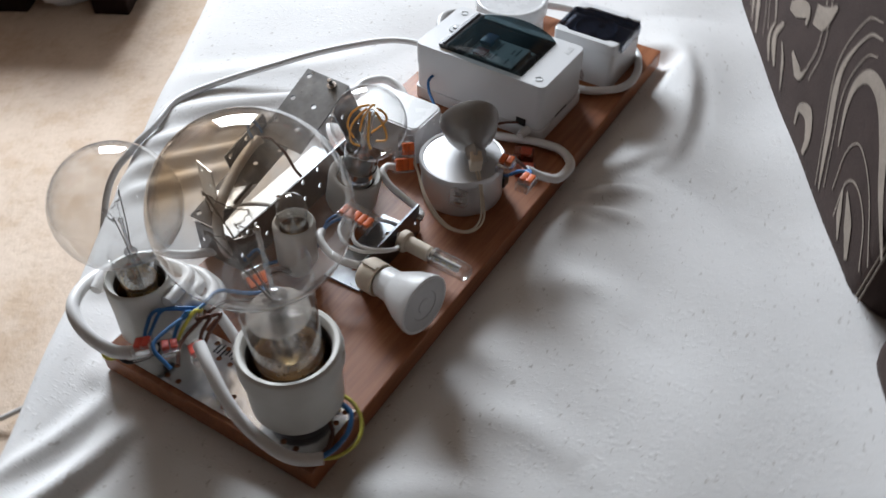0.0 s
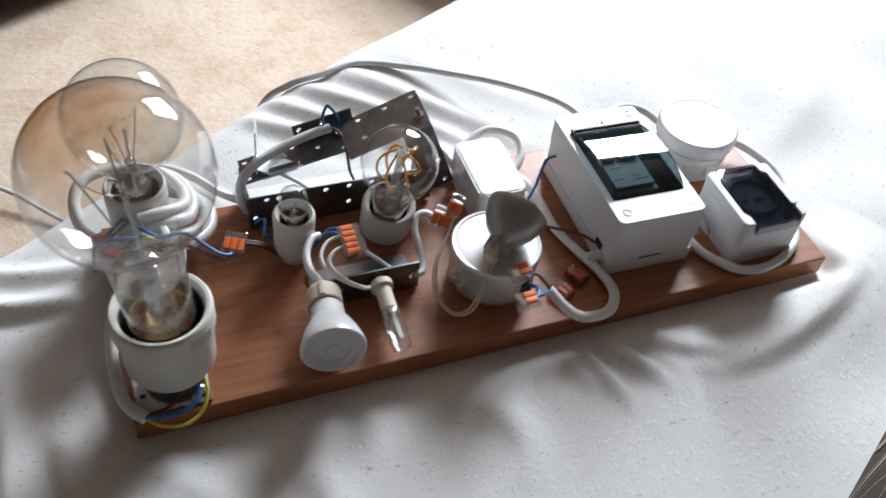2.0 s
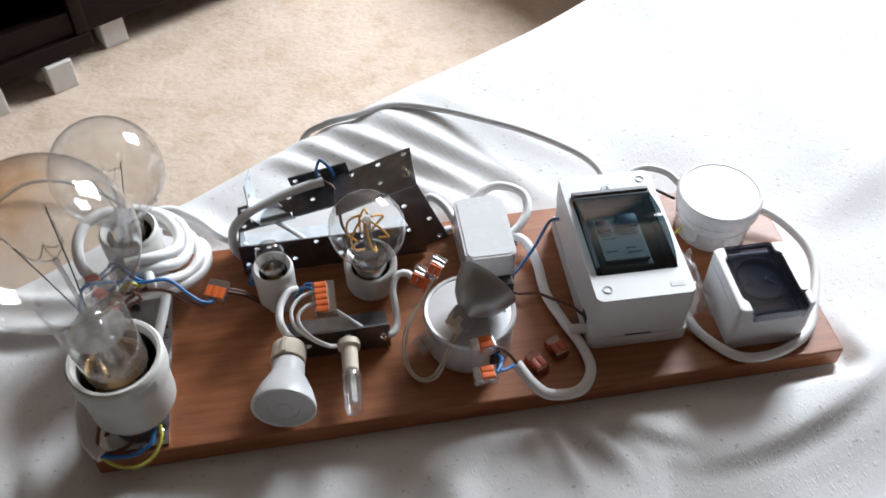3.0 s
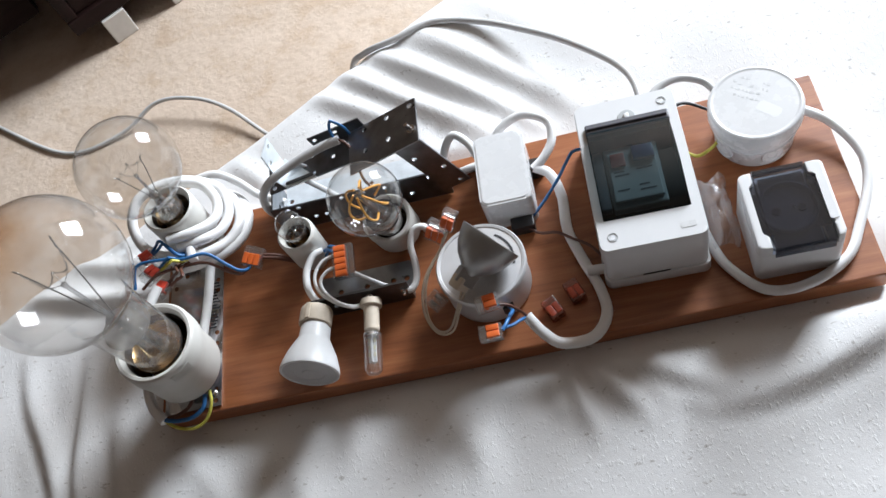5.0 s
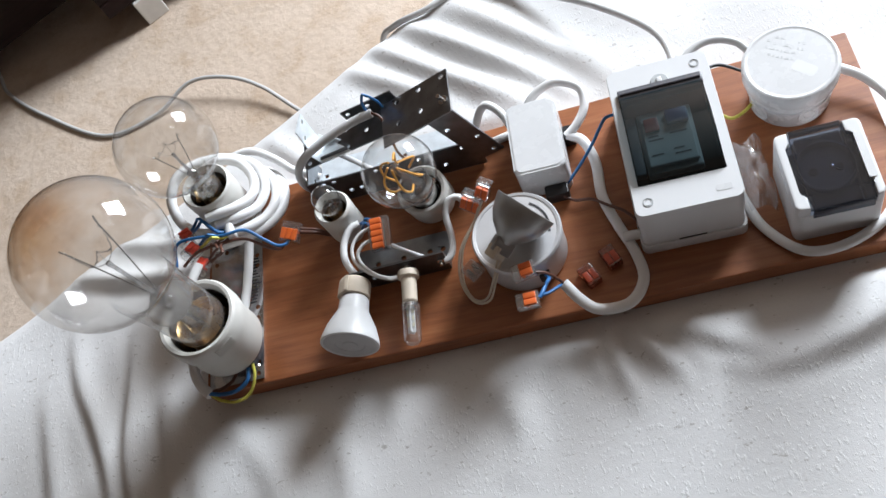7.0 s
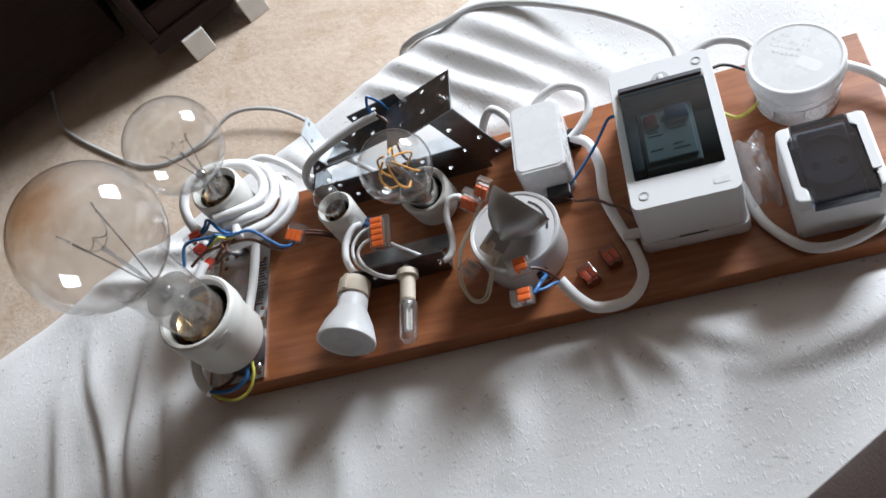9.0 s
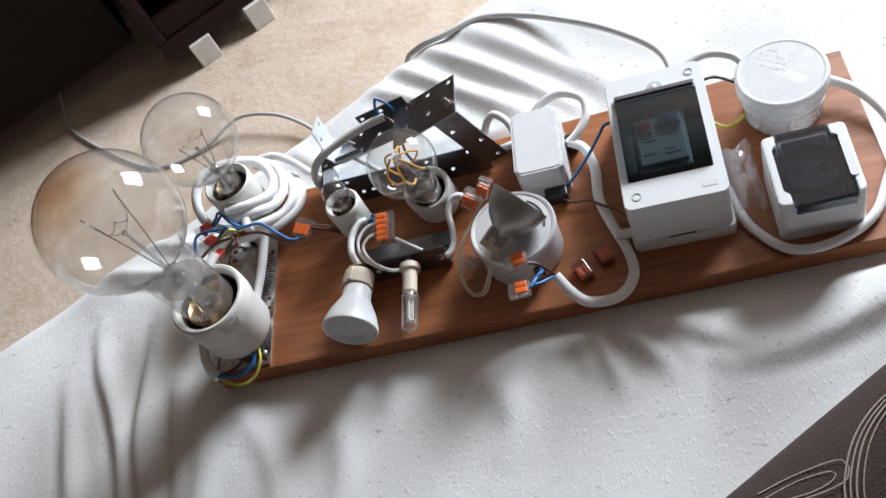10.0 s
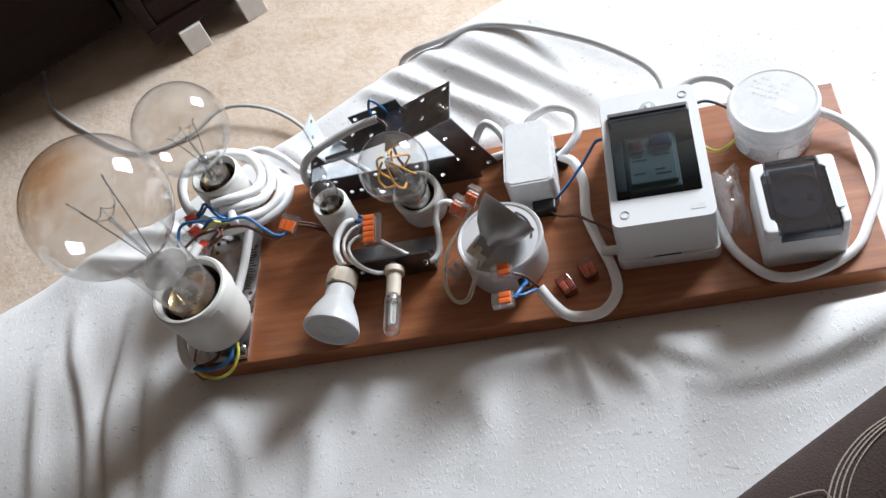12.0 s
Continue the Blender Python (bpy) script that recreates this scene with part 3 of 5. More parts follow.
# ---- the sheet over the seat ----
FOLDS = [  # line in plan (x, y), height, half width, half width of the right-hand side
    ([(0.17, 0.36), (0.235, 0.30), (0.29, 0.255), (0.33, 0.225)], 0.0095, 0.010, 0.012),
    ([(0.205, 0.375), (0.275, 0.315), (0.34, 0.255), (0.375, 0.222)], 0.0078, 0.009, 0.010),
    ([(0.255, 0.385), (0.32, 0.325), (0.385, 0.262), (0.40, 0.225)], 0.0066, 0.010, 0.012),
    ([(0.145, 0.335), (0.20, 0.295), (0.255, 0.25)], 0.0075, 0.009, 0.010),
    ([(0.31, 0.42), (0.39, 0.345), (0.47, 0.27)], 0.004, 0.016, 0.016),
    ([(0.42, -0.050), (0.48, -0.052), (0.55, -0.042), (0.62, -0.012), (0.70, 0.03)], 0.0135, 0.050, 0.060),
    ([(0.445, -0.068), (0.47, -0.070), (0.50, -0.067), (0.54, -0.057), (0.585, -0.040), (0.635, -0.012)], 0.0058, 0.018, 0.0075),
    ([(0.37, -0.010), (0.405, -0.022), (0.432, -0.040), (0.462, -0.056)], 0.0045, 0.014, 0.006),
    ([(0.380, -0.026), (0.392, -0.044), (0.402, -0.066)], 0.0050, 0.005, 0.009),
    ([(0.366, -0.014), (0.380, -0.034), (0.390, -0.056)], 0.0050, 0.005, 0.008),
    ([(0.344, -0.012), (0.354, -0.040), (0.362, -0.075)], 0.0062, 0.006, 0.009),
    ([(0.330, -0.014), (0.336, -0.036), (0.340, -0.060)], 0.0042, 0.006, 0.008),
    ([(-0.160, 0.10), (-0.150, 0.055), (-0.124, 0.005), (-0.106, -0.05), (-0.10, -0.12)], 0.0052, 0.013, 0.006),
    ([(-0.092, 0.095), (-0.088, 0.03), (-0.088, -0.03), (-0.076, -0.11), (-0.07, -0.18)], 0.0068, 0.014, 0.006),
    ([(-0.19, 0.05), (-0.17, -0.03), (-0.15, -0.12)], 0.0032, 0.014, 0.008),
    ([(-0.055, 0.02), (-0.048, -0.04), (-0.045, -0.11)], 0.0040, 0.012, 0.006),
    ([(-0.03, -0.02), (-0.02, -0.07), (-0.025, -0.14)], 0.003, 0.014, 0.010),
    ([(-0.16, 0.165), (-0.09, 0.150), (-0.02, 0.146)], 0.010, 0.009, 0.007),
    ([(-0.14, 0.205), (-0.07, 0.185), (-0.01, 0.180)], 0.006, 0.008, 0.007),
    ([(0.10, -0.03), (0.12, -0.09), (0.11, -0.15)], 0.0035, 0.016, 0.012),
    ([(0.24, -0.02), (0.27, -0.08), (0.25, -0.13)], 0.0035, 0.016, 0.012),
    ([(0.64, 0.16), (0.72, 0.20), (0.82, 0.28)], 0.004, 0.02, 0.02),
    ([(0.02, -0.03), (0.05, -0.08), (0.06, -0.14)], 0.0025, 0.014, 0.010),
    ([(0.05, 0.28), (0.08, 0.25), (0.11, 0.215)], 0.004, 0.010, 0.010),
]


def sheet_mesh():
    us = np.concatenate([np.arange(-1.4, -0.45, 0.02), np.arange(-0.45, 0.95, 0.0045), np.arange(0.95, 1.56, 0.02)])
    cs = np.concatenate([np.arange(-0.47, 0.17, 0.0045), np.arange(0.17, 0.26, 0.004), np.arange(0.26, 0.52, 0.02)])
    U, C = np.meshgrid(us, cs, indexing="ij")
    edge, rad = SEAT_N1 - 0.03, 0.03
    over = np.clip(C - edge, 0, rad * math.pi / 2) / rad
    drop = np.clip(C - edge - rad * math.pi / 2, 0, None)
    N = np.where(C < edge, C, edge + rad * np.sin(over)) + 0.012 * np.sin(U * 23) * np.clip(drop * 6, 0, 1) + 0.05 * drop
    Z = SHEET - rad * (1 - np.cos(over)) - drop
    # tucked down behind, at the back cushions
    Z = Z - 0.5 * np.clip(-0.418 - C, 0, None)
    a = radians(28.8)
    X, Y = U * math.cos(a) - N * math.sin(a), U * math.sin(a) + N * math.cos(a)
    H = np.zeros_like(X)
    for line, amp, left_w, right_w in FOLDS:
        p = np.array([(q.x, q.y) for q in curve_points([(x, y, 0) for x, y in line], 0.012)])
        best = np.full(X.shape, 1e9)
        pos = np.zeros_like(X)
        turn = np.zeros_like(X)
        for i in range(len(p) - 1):
            d = p[i + 1] - p[i]
            t = np.clip(((X - p[i, 0]) * d[0] + (Y - p[i, 1]) * d[1]) / (d @ d), 0, 1)
            e = np.hypot(X - p[i, 0] - t * d[0], Y - p[i, 1] - t * d[1])
            turn = np.where(e < best, d[0] * (Y - p[i, 1]) - d[1] * (X - p[i, 0]), turn)
            pos = np.where(e < best, (i + t) / (len(p) - 1), pos)
            best = np.minimum(best, e)
        wid = np.where(turn > 0, left_w, right_w)
        taper = np.sin(np.pi * np.clip(pos, 0.03, 0.97)) ** 0.6
        H += amp * taper * (np.exp(-(best / wid) ** 2) - 0.2 * np.exp(-((best - 2 * wid) / wid) ** 2))
    rnd = np.random.RandomState(4)
    for k in range(26):
        f = rnd.uniform(8, 46)
        th = rnd.uniform(0, math.pi)
        H += 0.020 / f * np.sin(f * (X * math.cos(th) + Y * math.sin(th)) + rnd.uniform(0, 6.3) + 0.8 * np.sin(9 * X + k) + 0.7 * np.sin(8 * Y - k))
    # added sag: tips this end of the sheet from the window to darken it
    sag = np.clip(0.02 - U, 0, None)
    side = np.clip((0.10 - C) / 0.22, 0, 1)
    H -= 0.15 * sag ** 2 / (sag + 0.06) * side * side * (3 - 2 * side)
    # flat under the board
    gap = np.hypot(np.clip(np.maximum(-X, X - 0.6), 0, None), np.clip(np.maximum(-Y, Y - 0.2), 0, None))
    free = np.clip((gap - 0.004) / 0.020, 0, 1)
    H = np.where(gap < 0.10, H * free * free * (3 - 2 * free) - 0.001 * (1 - free), H)
    Z = Z + H * np.clip(1 - drop * 3, 0, 1)
    verts = np.stack([X, Y, Z], -1).reshape(-1, 3)
    nu, nc = len(us), len(cs)
    i = np.arange(nu - 1)[:, None] * nc + np.arange(nc - 1)[None, :]
    faces = np.stack([i, i + nc, i + nc + 1, i + 1], -1).reshape(-1, 4)
    me = bpy.data.meshes.new("bedsheet")
    me.from_pydata(verts.tolist(), [], faces.tolist())
    me.polygons.foreach_set("use_smooth", [True] * len(me.polygons))
    me.materials.append(M_SHEET)
    return me


tagged(new("bedsheet", sheet_mesh()), "crumpled white flannel sheet with pilling spread over the sofa", "bedsheet")

# ---- the board ----
plank = box(0, 0.6, 0, 0.198, -0.02, 0, 0.0012, 2)
solid("wooden_board", plank, M_WOOD, "reddish-brown solid beech board lying on the white sheet", "board")

# ---- base plate under the two large lamp holders ----
plate = thing("perforated_plate", "galvanised perforated plate with scribbled ink notes screwed to the board", "mounting plate", Matrix.Translation((0.004, 0.004, 0.0)))
holes = {(i, j) for i in range(5) for j in range(16) if (i * 2 + j * 3) % 5 in (1, 3) and i not in (2,)}
part("sheet_metal", perforated(0.052, 0.172, 0.002, 5, 16, holes, 0.0022), M_CHROME, plate, flat=True)
rnd = random.Random(7)
ink = bmesh.new()
for k in range(15):
    y = 0.075 + k * 0.0032
    box(0.040 + rnd.uniform(-0.002, 0.002), 0.0475 + rnd.uniform(-0.002, 0.002), y, y + 0.0011, 0.0021, 0.0024, bm=ink)
part("ink_scribble", ink, M_INK, plate, "black illegible ink strokes")
for x, y in ((0.045, 0.012), (0.006, 0.165), (0.046, 0.165)):
    part("screw", lathe([(0, 0.0045), (0.002, 0.0043), (0.0036, 0.003), (0.0036, 0.002), (0, 0.002)], 14), M_CHROME, plate, m=Matrix.Translation((x, y, 0)))


# ---- porcelain lamp holders ----
def holder(name, origin, axis, r, h, lip, bore, label, flare=0.0, bottom=0.0):
    root = thing(name, label, "lamp holder", along(origin, axis))
    depth = h * 0.62
    prof = [(0, bottom), (r * 0.62, bottom), (r * 0.66, bottom + 0.004), (r - flare - 0.003, bottom + 0.008), (r - flare, bottom + 0.014), (r - flare * 0.8, h * 0.62),
            (r - flare * 0.25, h * 0.72), (r, h * 0.78), (r, h - 0.003), (r - 0.0008, h - 0.001), (r - 0.002, h), (r - lip + 0.001, h - 0.0004), (r - lip, h - 0.002), (bore, h - 0.006), (bore, h - depth), (0, h - depth)]
    part("body", lathe(prof, 48), M_PORC, root)
    shell = []
    for i in range(24):
        z = h - depth + 0.001 + i * (depth * 0.66) / 23
        shell.append((bore - 0.0012 - 0.0009 * (i % 2), z))
    part("screw_shell", lathe(shell, 40), M_SHELL, root, "tarnished brass threaded shell")
    part("lining", lathe([(bore - 0.0004, h - depth + 0.0005), (bore - 0.0004, h - 0.0065)], 40), M_PORC_IN, root, "dark brown bore lining")
    part("contact", lathe([(0, h - depth + 0.004), (0.005, h - depth + 0.0035), (0.006, h - depth + 0.0005)], 16), M_COPPER, root, "copper centre contact")
    return root


UP = (0, 0, 1)
big = holder("lamp_holder", (0.034, 0.035, 0.002), (-0.01, 0.0, 1), 0.0352, 0.077, 0.0055, 0.0285, "large white porcelain screw lamp holder on the metal plate", 0.0032, 0.008)
# charcoal colour paints the shade in the gap below the holder
part("foot_ring", lathe([(0, 0), (0.022, 0), (0.022, 0.009), (0, 0.009)], 28), M_CHARCOAL, big, "foot ring coloured dark for the shade under the holder")
mark = bmesh.new()
for k in range(13):
    box(-0.0004, 0.0004, -0.0004, 0.0004, -0.0046, 0.0046, bm=mark)
    a = radians(-66 + k * 2.4)
    bmesh.ops.transform(mark, matrix=Matrix.Translation((0.03545 * math.cos(a), 0.03545 * math.sin(a), 0.066)) @ Matrix.Rotation(a, 4, "Z"), verts=mark.verts[-8:])
part("stamp", mark, M_PORC, big)
mid = holder("lamp_holder", (0.033, 0.172, 0.002), (0, -0.01, 1), 0.0240, 0.066, 0.003, 0.0185, "white porcelain screw lamp holder wrapped by white cable", 0.0006)
hole_at = along((0.0212, 0.1517, 0.0150), (-0.5, -0.87, 0))
part("wire_hole", lathe([(0, 0.0012), (0.0040, 0.0012), (0.0046, 0.0006), (0.0046, -0.002)], 18, m=mid.matrix_basis.inverted() @ hole_at), M_BLACK, mid, "dark wire entry hole")
small = holder("lamp_holder", (0.1465, 0.126, 0.0), (0, -0.04, 1), 0.0168, 0.053, 0.003, 0.0118, "small off-white porcelain candle lamp holder", 0.0004)
medium = holder("lamp_holder", (0.226, 0.134, 0.0), (0, -0.25, 1), 0.0222, 0.0465, 0.0052, 0.0160, "white porcelain lamp holder tilted towards the board edge", 0.0005)


# ---- lamps ----
def bulb_profile(R, cz, neck, z0, k=40):
    """A globe of radius R at height cz that runs down into a neck."""
    a1 = math.asin(min(1, neck * 1.12 / R))
    prof = [(R * math.sin(a), cz + R * math.cos(a)) for a in [i / k * (math.pi - a1) for i in range(k + 1)]]
    prof[0] = (0, cz + R)
    zl = prof[-1][1]
    for f in (0.12, 0.3, 0.55, 0.8, 1.0):
        prof.append((neck + neck * 0.12 * (1 - f) ** 2 - 0.0005 * f, zl + (z0 - zl) * f))
    return prof


def incandescent(name, origin, axis, R, cz, neck, z0, glass, label, lead, stem_top, rise, wide=1.0, shield=0.0, tips=None):
    """tips: where the two lead wires end, from the origin in the room's axes; else they spread evenly."""
    at = along(origin, axis, 30)
    root = thing(name, label, "light bulb", at)
    part("glass_bulb", lathe(bulb_profile(R, cz, neck, z0), 64), glass, root, "clear glass globe")
    base = [(neck - 0.001, z0 + 0.002)]
    for i in range(10):
        base.append((neck - 0.0025 - 0.0012 * (i % 2), z0 - i * 0.0026))
    base += [(neck * 0.55, z0 - 0.029), (0, z0 - 0.031)]
    part("screw_cap", lathe(base, 36), M_BRASS, root, "brass screw cap")
    flare = [(neck * 0.80 * wide, z0 + 0.002), (neck * 0.62 * wide, z0 + (stem_top - z0) * 0.25), (neck * 0.40 * wide, z0 + (stem_top - z0) * 0.5), (neck * 0.26, z0 + (stem_top - z0) * 0.7), (neck * 0.24, stem_top - 0.007), (neck * 0.34, stem_top - 0.003), (neck * 0.2, stem_top), (0, stem_top + 0.001)]
    part("stem", lathe(flare, 24), M_STEM, root, "pressed glass stem")
    if shield:
        part("heat_shield", lathe([(0.0025, shield), (neck * 0.86, shield - 0.0006), (neck * 0.86, shield + 0.0004), (0.0025, shield + 0.0010)], 40), M_MICA, root, "pale mica disc in the neck")
        part("collar", lathe([(0.0040, shield + 0.002), (0.0062, shield + 0.003), (0.0062, shield + 0.007), (0.0040, shield + 0.008)], 20), M_CHROME, root, "bright wire collar")
    part("exhaust_tube", lathe([(0.0018, z0 - 0.01), (0.0018, z0 + 0.02), (0, z0 + 0.021)], 12), M_STEM, root)
    if tips:
        back = at.to_3x3().inverted()
        ends = [back @ Vector(q) for q in tips]
    else:
        ends = [Vector((sx * lead, 0.002 * sx, stem_top + rise)) for sx in (-1, 1)]
    bead = Vector((0, 0, stem_top + rise * (0.97 if tips else 0.7)))
    wires = bmesh.new()
    for sx, e in zip((-1, 1), ends):
        d = e - Vector((0, 0, stem_top))
        foot_at = Vector((d.x, d.y, 0)).normalized() * 0.0028 + Vector((0, 0, stem_top - 0.004))
        tube([foot_at, foot_at.lerp(e, 0.5) + Vector((0.0004, -0.0003, 0)), e, e + Vector((d.x, d.y, 0)).normalized() * 0.0015 + Vector((0, 0, -0.001))], 0.00055 if tips else 0.0004, 6, bm=wires)
    part("lead_wires", wires, M_TUNG, root, "grey lead wires")
    rod = 0.0016 if tips else 0.0013
    part("support_rod", lathe([(rod * 1.5, stem_top - 0.002), (rod, stem_top + 0.004), (rod, bead.z - 0.004), (rod * 1.5, bead.z - 0.002), (rod * 1.3, bead.z), (0, bead.z + 0.001)], 14), M_STEM, root, "clear glass rod with a bead")
    hooks = bmesh.new()
    mid_dir = ((ends[0] + ends[1]) / 2 - bead) if tips else Vector((0, 0.01, 0))
    mid_dir.z = 0
    grips = []
    for i in range(3):
        a = radians(70 * (i - 1))
        d = (Matrix.Rotation(a, 3, "Z") @ mid_dir.normalized()) * (0.011 if tips else 0.009)
        g = bead + d + Vector((0, 0, 0.005 if tips else rise * 0.2))
        grips.append(g)
        tube([bead, bead + d * 0.5 + Vector((0, 0, 0.001)), g], 0.0003 if tips else 0.0002, 5, bm=hooks)
    part("hooks", hooks, M_TUNG, root)
    if (grips[0] - ends[0]).length > (grips[2] - ends[0]).length:
        grips.reverse()
    knots = [ends[0]] + grips + [ends[1]]
    pts = []
    for k, (p, q) in enumerate(zip(knots, knots[1:])):
        for i in range(12):
            f = i / 12
            pts.append(p.lerp(q, f) + Vector((0.0007 * math.sin(f * 25 + k), 0.0007 * math.cos(f * 21), -0.0035 * math.sin(math.pi * f))))
    part("filament", tube(pts + [ends[1]], 0.00035 if tips else 0.00022, 5), M_TUNG, root, "fine coiled filament")
    return root


incandescent("globe_bulb", (0.034, 0.035, 0.055), (-0.062, -0.006, 1), 0.0560, 0.1470, 0.0236, 0.014, M_GLASS_OLD, "large clear glass globe bulb with brown tarnish in the holder", 0.024, 0.076, 0.058, 0.6, 0.057, ((-0.0125, 0.0300, 0.1460), (-0.0355, 0.0070, 0.1475)))
incandescent("globe_bulb", (0.033, 0.1715, 0.040), (0.01, -0.016, 1), 0.0430, 0.0930, 0.0140, 0.022, M_GLASS, "clear glass globe bulb with a fine filament", 0.013, 0.054, 0.040)

# amber filament lamp
led = thing("filament_bulb", "clear round bulb with amber looped filaments in the tilted holder", "light bulb", along((0.226, 0.1325, 0.003), (-0.01, -0.275, 1)))
part("glass_bulb", lathe(bulb_profile(0.0300, 0.1045, 0.0140, 0.052), 56), M_GLASS, led, "clear glass globe")
cap = [(0.0145, 0.056), (0.0148, 0.050)] + [(0.0132 - 0.001 * (i % 2), 0.048 - i * 0.0022) for i in range(10)] + [(0.006, 0.024), (0, 0.022)]
part("screw_cap", lathe(cap, 36), M_CHROME, led, "nickel screw cap")
part("stem", lathe([(0.0085, 0.054), (0.0065, 0.066), (0.0035, 0.075), (0.0030, 0.112), (0.0036, 0.117), (0, 0.118)], 20), M_STEM, led, "glass stem")
for k in range(6):
    a = radians(60 * k + 12)
    ca, sa = math.cos(a), math.sin(a)
    loop = [(0.004 * ca, 0.004 * sa, 0.116), (0.0105 * ca - 0.003 * sa, 0.0105 * sa + 0.003 * ca, 0.109), (0.0150 * ca - 0.006 * sa, 0.0150 * sa + 0.006 * ca, 0.099),
            (0.0130 * ca - 0.009 * sa, 0.0130 * sa + 0.009 * ca, 0.088), (0.0055 * ca - 0.007 * sa, 0.0055 * sa + 0.007 * ca, 0.081)]
    part("filament", tube([(x, y, z + 0.005) for x, y, z in loop], 0.00095, 8), M_AMBER, led, "amber coated filament strip")
    part("lead_wire", tube([(0.0055 * ca - 0.007 * sa, 0.0055 * sa + 0.007 * ca, 0.086), (0.003 * ca, 0.003 * sa, 0.074)], 0.0004, 5), M_CHROME, led)

# small candle lamp
mini = thing("candle_bulb", "small clear screw bulb seated in the porcelain holder", "light bulb", along((0.1465, 0.1255, 0.030), (0, -0.04, 1)))
part("glass_bulb", lathe([(0, 0.0480), (0.005, 0.0472), (0.0092, 0.0445), (0.0116, 0.039), (0.0122, 0.033), (0.0113, 0.026), (0.0090, 0.018), (0.0078, 0.012)], 36), M_GLASS, mini)
part("screw_cap", lathe([(0.0072, 0.013)] + [(0.0070 - 0.0008 * (i % 2), 0.011 - i * 0.0018) for i in range(8)] + [(0.003, -0.005), (0, -0.006)], 28), M_BRASS, mini, "brass screw cap")
part("filament", tube([(-0.004, 0, 0.026), (-0.002, 0.002, 0.031), (0, -0.001, 0.030), (0.002, 0.002, 0.031), (0.004, 0, 0.026)], 0.0004, 5), M_TUNG, mini)
part("stem", lathe([(0.004, 0.013), (0.002, 0.02), (0.0015, 0.025), (0, 0.026)], 14), M_STEM, mini)

# spot lamp, lying forward
spot = thing("spot_lamp", "white pin-base spot lamp with milky lens pointing forward", "light bulb", along((0.1535, 0.056, 0.0245), (-0.15, -1, 0.05)))
part("body", lathe([(0.0, 0.006), (0.0085, 0.006), (0.0095, 0.008), (0.0125, 0.012), (0.0130, 0.022), (0.0150, 0.026), (0.0205, 0.037), (0.0238, 0.047), (0.0246, 0.0505), (0.0246, 0.0525), (0.0236, 0.0532), (0.0222, 0.0526)], 48), M_PLASTIC, spot, "white plastic body")
part("lens", lathe([(0, 0.0530), (0.006, 0.0531), (0.0065, 0.0526), (0.012, 0.0526), (0.0125, 0.0531), (0.019, 0.0526), (0.0222, 0.0524)], 48), M_DIFF, spot, "milky ribbed lens")
gusock = thing("spot_socket", "beige ceramic socket clamped behind the spot lamp", "lamp socket", along((0.1535, 0.0625, 0.0242), (-0.15, -1, 0.05)))
part("body", lathe([(0, 0), (0.0122, 0), (0.0135, 0.002), (0.0138, 0.006), (0.0138, 0.0155), (0.0130, 0.0165), (0.0, 0.0100)], 36), M_STEATITE, gusock)
part("clip", box(-0.002, 0.002, 0.0134, 0.0148, 0.001, 0.015, 0.0004), M_STEATITE, gusock)

# capsule lamp
caps = thing("capsule_lamp", "small clear capsule lamp with a strip of yellow diodes", "light bulb", along((0.1985, 0.0315, 0.0200), (-0.035, -1, -0.03)))
part("capsule", lathe([(0.0062, 0), (0.0078, 0.001), (0.0080, 0.004), (0.0076, 0.006), (0.0076, 0.029), (0.0072, 0.033), (0.005, 0.0355), (0, 0.0358)], 28), M_CLEARPL, caps, "clear plastic capsule")
part("core", box(-0.0034, 0.0034, -0.0007, 0.0007, 0.001, 0.026, 0.0003), M_PLASTIC, caps, "white diode carrier")
part("core", box(-0.0007, 0.0007, 0.0009, 0.0036, 0.001, 0.026, 0.0003), M_PLASTIC, caps, "white diode carrier")
part("core", box(-0.0007, 0.0007, -0.0036, -0.0009, 0.001, 0.026, 0.0003), M_PLASTIC, caps, "white diode carrier")
for sx in (-1, 1):
    for sy in (-1, 1):
        for k in range(3):
            part("diode", box(sx * 0.0022 - 0.0009, sx * 0.0022 + 0.0009, sy * 0.0011 - 0.0003, sy * 0.0011 + 0.0003, 0.0050 + 0.0062 * k, 0.0086 + 0.0062 * k), M_PALE, caps)
part("base_ring", lathe([(0.0050, 0.0005), (0.0070, 0.0008), (0.0070, 0.0036), (0.0050, 0.0040)], 24), M_CHROME, caps)
g9 = thing("capsule_socket", "cream ceramic socket screwed to the angle bracket", "lamp socket", along((0.2000, 0.0610, 0.0212), (-0.05, -1, -0.04)))
part("body", lathe([(0, 0), (0.0088, 0), (0.0092, 0.001), (0.0092, 0.0055), (0.0080, 0.0065), (0.0066, 0.007), (0.0064, 0.027), (0.0058, 0.028), (0, 0.028)], 28), M_STEATITE, g9, "cream glazed ceramic")
part("screw", lathe([(0, -0.006), (0.0016, -0.006), (0.0016, -0.0005), (0, -0.0005)], 12), M_CHROME, g9)

